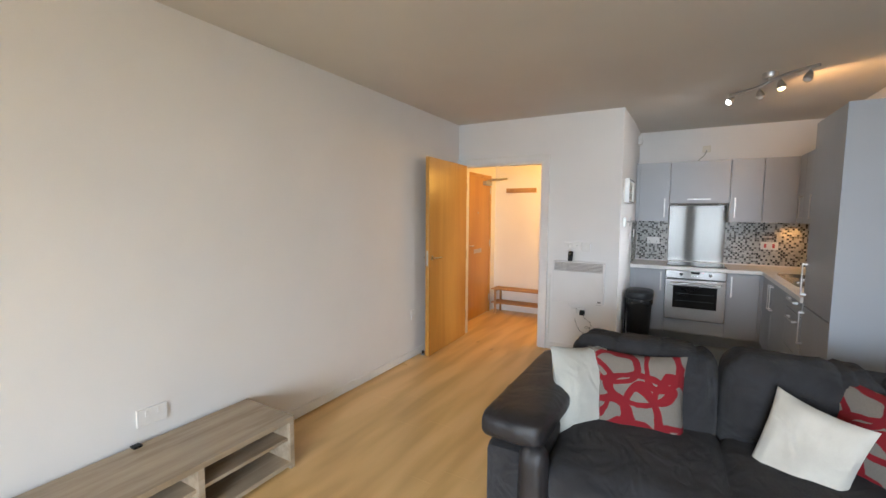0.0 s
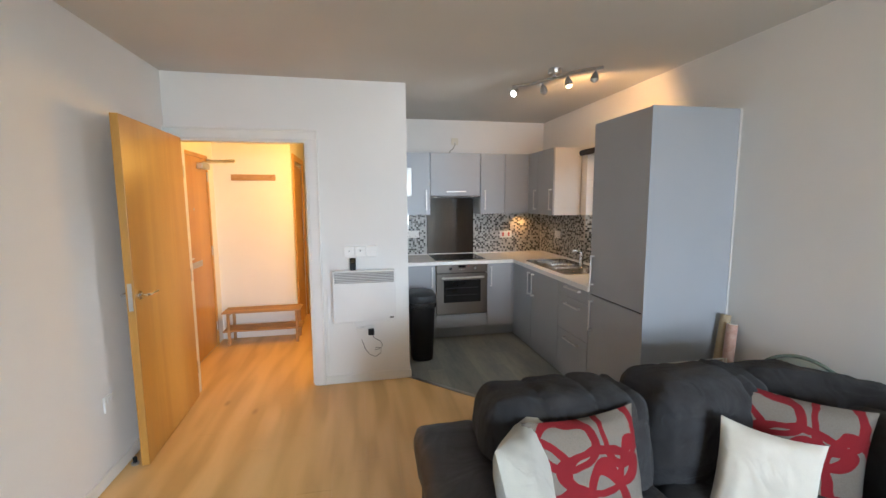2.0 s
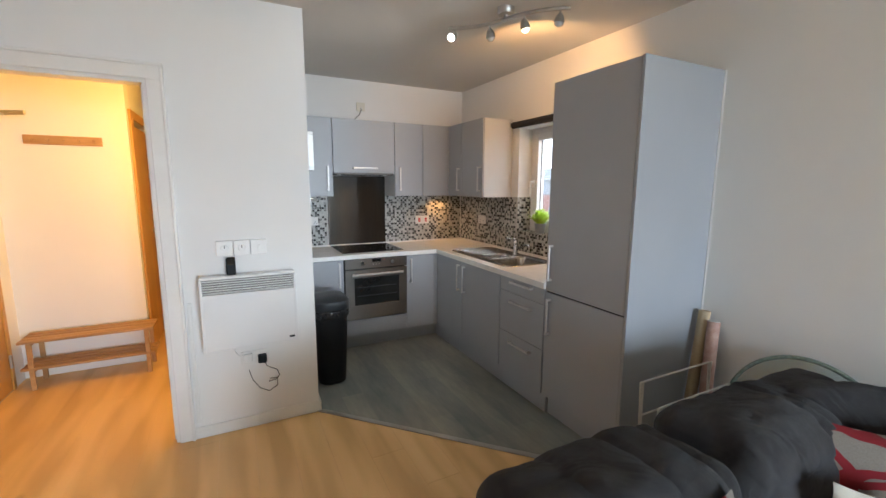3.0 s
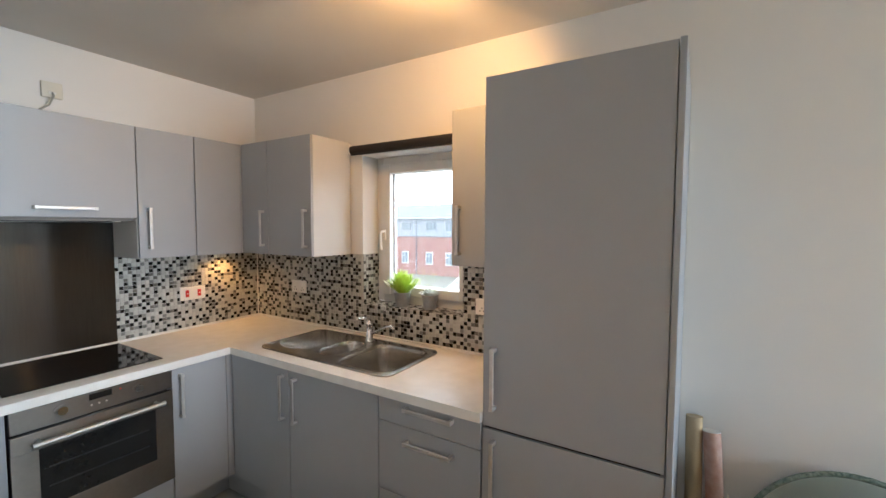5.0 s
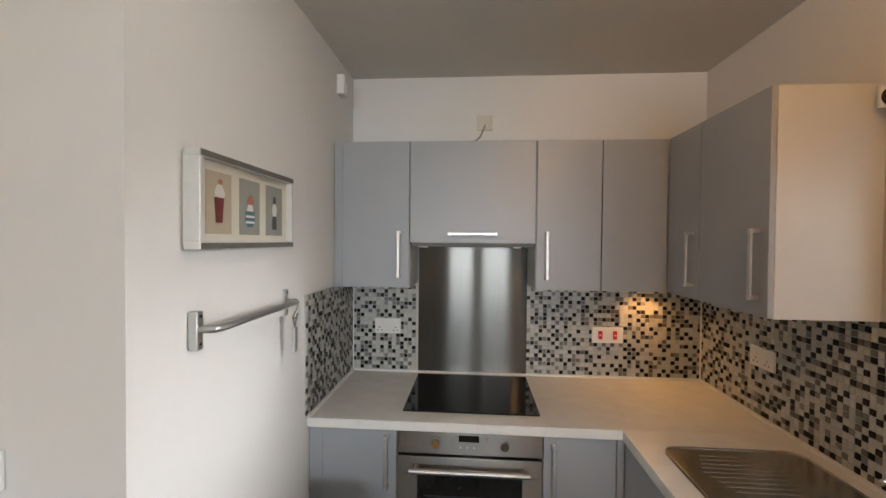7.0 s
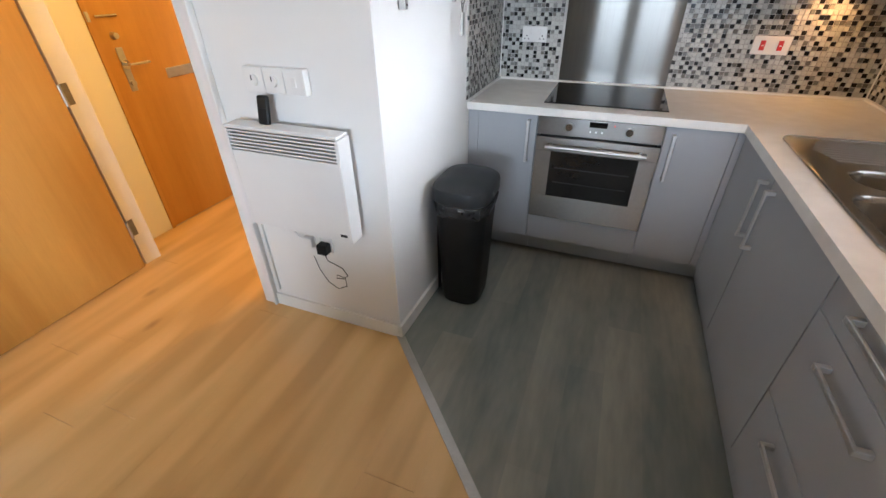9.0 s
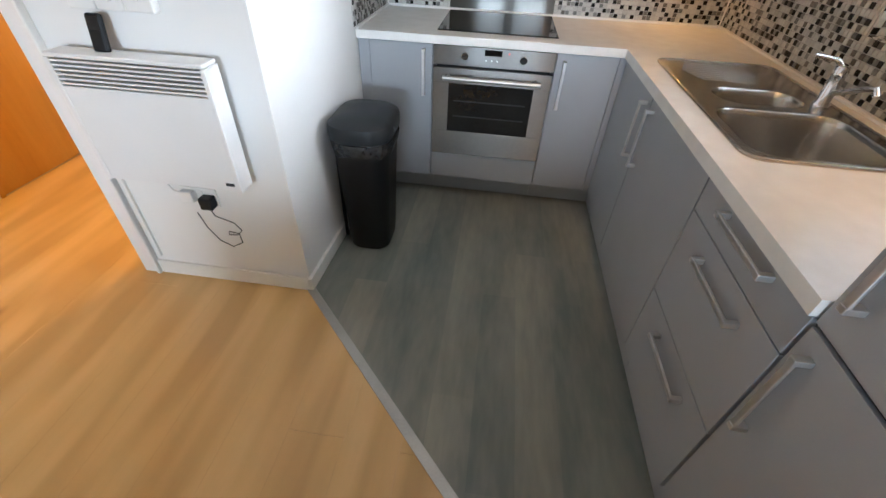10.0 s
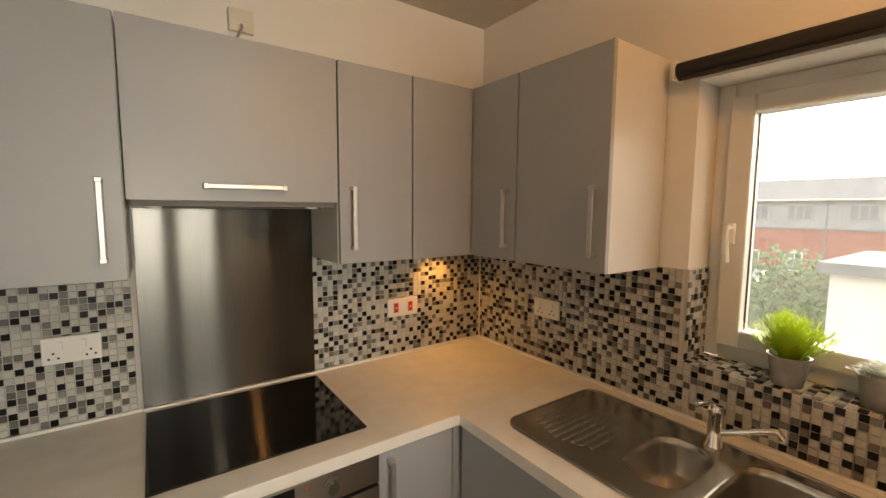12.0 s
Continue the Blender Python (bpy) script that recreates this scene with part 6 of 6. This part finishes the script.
def tree(x, y, h, r, seed):
    """A garden tree: tapered trunk, limbs and a crown of leaf clumps."""
    t = thing("garden_tree", x, y, GZ, "leafy green garden tree below the window", "tree", "garden trees")
    rnd = random.Random(seed)
    bm = nb()
    rod(bm, (x, y, GZ), (x, y, GZ + h * 0.55), 0.12, 0.06, 10)
    for q in range(7):
        a = q * 0.9 + rnd.random()
        rod(bm, (x, y, GZ + h * (0.3 + 0.03 * q)), (x + math.cos(a) * r * 0.6, y + math.sin(a) * r * 0.6, GZ + h * (0.55 + 0.05 * q)), 0.04, 0.015, 6)
    part("trunk", bm, M_BARK, t)
    verts, faces = [], []
    for q in range(2600):
        d = Vector((rnd.gauss(0, 1), rnd.gauss(0, 1), rnd.gauss(0, 1))).normalized() * (rnd.random() ** 0.4)
        lump = 1 + 0.35 * noise.noise(d * 2.3 + Vector((seed, 0, 0)))
        c = Vector((x + d.x * r * lump, y + d.y * r * lump, GZ + h * 0.66 + d.z * h * 0.34 * lump))
        u = Vector((rnd.gauss(0, 1), rnd.gauss(0, 1), rnd.gauss(0, 1))).normalized() * 0.10
        v = u.orthogonal().normalized() * 0.06
        i = len(verts)
        verts += [c - u, c + v, c + u, c - v]
        faces.append((i, i + 1, i + 2, i + 3))
    me = bpy.data.meshes.new("crown")
    me.from_pydata([tuple(v - Vector((x, y, GZ))) for v in verts], [], faces)
    me.materials.append(M_LEAF)
    ob = new("crown", me)
    ob.parent = t


tree(16.0, 8.9, 4.9, 1.6, 4)
tree(20.0, 12.0, 3.4, 1.6, 9)

# ---- mosaic tiles and floor planks ----
PITCH, GAP, TH_T = 0.0225, 0.0024, 0.004


def tile_verts(o, u, v, n, w, h):
    """A tile with a slightly narrowed face."""
    e = 0.0009
    lo = [o, o + u * w, o + u * w + v * h, o + v * h]
    hi = [o + u * e + v * e, o + u * (w - e) + v * e, o + u * (w - e) + v * (h - e), o + u * e + v * (h - e)]
    return [tuple(p) for p in lo] + [tuple(p + n * TH_T) for p in hi]


TILE_FACES = ((4, 5, 6, 7), (0, 1, 5, 4), (1, 2, 6, 5), (2, 3, 7, 6), (3, 0, 4, 7))


def mosaic(where, o, u, v, n, w, h, keep=lambda a, b: True):
    """A sheet of tiles in one mesh on a backing of grout; keep(a, b) says which are laid in the sheet."""
    o, u, v, n = Vector(o), Vector(u), Vector(v), Vector(n)
    verts, faces, loose, tones = [], [], [], []
    pick, laid = random.Random(int(w * 1000)), {}
    for i in range(int(math.ceil(w / PITCH - 0.2))):
        for j in range(int(math.ceil(h / PITCH - 0.2))):
            a, b = i * PITCH + GAP / 2, j * PITCH + GAP / 2
            ww, hh = min(PITCH - GAP, w - a), min(PITCH - GAP, h - b)
            if ww < 0.004 or hh < 0.004:
                continue
            near = (laid.get((i - 1, j)), laid.get((i, j - 1)))
            for tries in range(4):
                f = pick.random()
                q = 0 if f < 0.37 else 1 if f < 0.47 else 2 if f < 0.60 else 3
                if q == 3 or q not in near and not (q == 0 and laid.get((i - 1, j - 1)) == 0 and f < 0.12):
                    break
            laid[(i, j)] = q
            got = keep(a, b)
            if got == "loose":
                loose.append((a, b, q))
                continue
            if not got:
                continue
            base = len(verts)
            verts += tile_verts(o + u * a + v * b, u, v, n, ww, hh)
            tones += [q] * len(TILE_FACES)
            faces += [tuple(base + c for c in f) for f in TILE_FACES]
    me = bpy.data.meshes.new("tiles")
    me.from_pydata(verts, [], faces)
    for m in M_TILES:
        me.materials.append(m)
    me.polygons.foreach_set("material_index", tones)
    ob = new("tiles", me)
    ob.parent = where
    ob.matrix_basis = WORLD[where].inverted()
    tagged(ob, kind="stuff")
    return loose


lab = "black, grey and cream glass mosaic splashback tiles"
g1 = setting("trim_grout_back", (lambda b: (bx(b, 0.30, 0.679, 6.499, BY - 0.0005, TOP_Z1 + 0.012, WZ + 0.003), bx(b, 1.274, 2.195, 6.499, BY - 0.0005, TOP_Z1 + 0.012, WZ + 0.003), b)[-1])(nb()), M_GROUT, lab, "tiles")
mosaic(g1, (0.304, 6.499, TOP_Z1 + 0.012), (1, 0, 0), (0, 0, 1), (0, -1, 0), 1.891, WZ - TOP_Z1 - 0.012, lambda a, b: a + 0.304 < 0.656 or a + 0.304 > 1.272)
g2 = setting("trim_grout_side", box(0.3005, 0.3045, 5.835, 6.499, TOP_Z1 + 0.012, WZ + 0.003), M_GROUT, lab, "tiles")
mosaic(g2, (0.3045, 5.837, TOP_Z1 + 0.012), (0, 1, 0), (0, 0, 1), (1, 0, 0), 0.66, WZ - TOP_Z1 - 0.012)
g3 = setting("trim_grout_window", (lambda b: (bx(b, 2.194, 2.1995, 4.291, WY0, TOP_Z1 + 0.012, WZ + 0.003), bx(b, 2.194, 2.1995, WY1, 6.499, TOP_Z1 + 0.012, WZ + 0.003), bx(b, 2.194, 2.1995, WY0, WY1, TOP_Z1 + 0.012, WZ0 + 0.006),
             bx(b, 2.1995, 2.345, WY0 + 0.0005, WY1 - 0.0005, WZ0 + 0.0005, WZ0 + 0.006), bx(b, 2.1995, 2.345, WY1 - 0.005, WY1 - 0.0005, WZ0 + 0.006, WZ + 0.003), bx(b, 2.1995, 2.345, WY0 + 0.0005, WY0 + 0.005, WZ0 + 0.006, WZ + 0.003), b)[-1])(nb()), M_GROUT, lab, "tiles")


def east_keep(a, b):
    y, z = 6.499 - a, TOP_Z1 + 0.012 + b
    if WY0 - 0.0 < y - 0.012 < WY1 and z > WZ0 - 0.012:
        return False
    if y < 5.42 and z < WZ0 - 0.02:
        return "loose"
    return True


loose = mosaic(g3, (2.194, 6.499, TOP_Z1 + 0.012), (0, -1, 0), (0, 0, 1), (-1, 0, 0), 2.205, WZ - TOP_Z1 - 0.012, east_keep)
mosaic(g3, (2.195, WY1 - 0.006, WZ0 + 0.006), (0, -1, 0), (1, 0, 0), (0, 0, 1), WY1 - WY0 - 0.012, 0.148)
mosaic(g3, (2.197, WY1 - 0.005, WZ0 + 0.011), (1, 0, 0), (0, 0, 1), (0, -1, 0), 0.146, WZ - WZ0 - 0.012)
mosaic(g3, (2.197, WY0 + 0.005, WZ0 + 0.011), (1, 0, 0), (0, 0, 1), (0, 1, 0), 0.146, WZ - WZ0 - 0.012)
setting("trim_sealant", box(2.183, 2.190, 6.488, 6.495, TOP_Z1 + 0.012, WZ, 0.002), M_WHITE, "white sealant bead in the tiled corner", "sealant")
setting("trim_sealant", box(0.308, 0.314, 6.489, 6.495, TOP_Z1 + 0.012, WZ, 0.002), M_WHITE, "white sealant bead in the tiled corner", "sealant")
kinds = []
for m in M_TILE:
    me = bpy.data.meshes.new("tile")
    me.from_pydata(tile_verts(Vector((0, 0, 0)), Vector((0, -1, 0)), Vector((0, 0, 1)), Vector((-1, 0, 0)), PITCH - GAP, PITCH - GAP), [], TILE_FACES)
    me.materials.append(m)
    kinds.append(me)
for a, b, q in loose:
    ob = new("tile", kinds[q])
    ob.parent = g3
    ob.matrix_basis = WORLD[g3].inverted() @ Matrix.Translation((2.194, 6.499 - a, TOP_Z1 + 0.012 + b))

# laminate planks along y
PW = 0.192
rnd = random.Random(12)
col = 0
x = LX - 0.30
while x < RX - 0.005:
    y = SY - rnd.random() * 1.1
    x0, x1 = max(x, -1.70), min(x + PW, RX - 0.001)
    while y < 9.0:
        y0, y1 = max(y, SY), min(y + 1.285, 9.0)
        y += 1.286
        lo = x0
        if x1 - lo < 0.01 or y1 - y0 < 0.02:
            continue
        if x0 < LX - 0.05 and y1 < 4.9:
            continue
        if x1 > 0.35 and y0 > 5.0:
            continue
        e = 0.0003
        vs = [(lo, y0, -0.012), (x1, y0, -0.012), (x1, y1, -0.012), (lo, y1, -0.012), (lo + e, y0 + e, 0), (x1 - e, y0 + e, 0), (x1 - e, y1 - e, 0), (lo + e, y1 - e, 0)]
        pm = bpy.data.meshes.new("plank")
        pm.from_pydata(vs, [], TILE_FACES)
        pm.materials.append(M_OAK)
        ob = new("plank", pm)
        ob.parent = floor
        ob.matrix_basis = WORLD[floor].inverted()
    x += PW
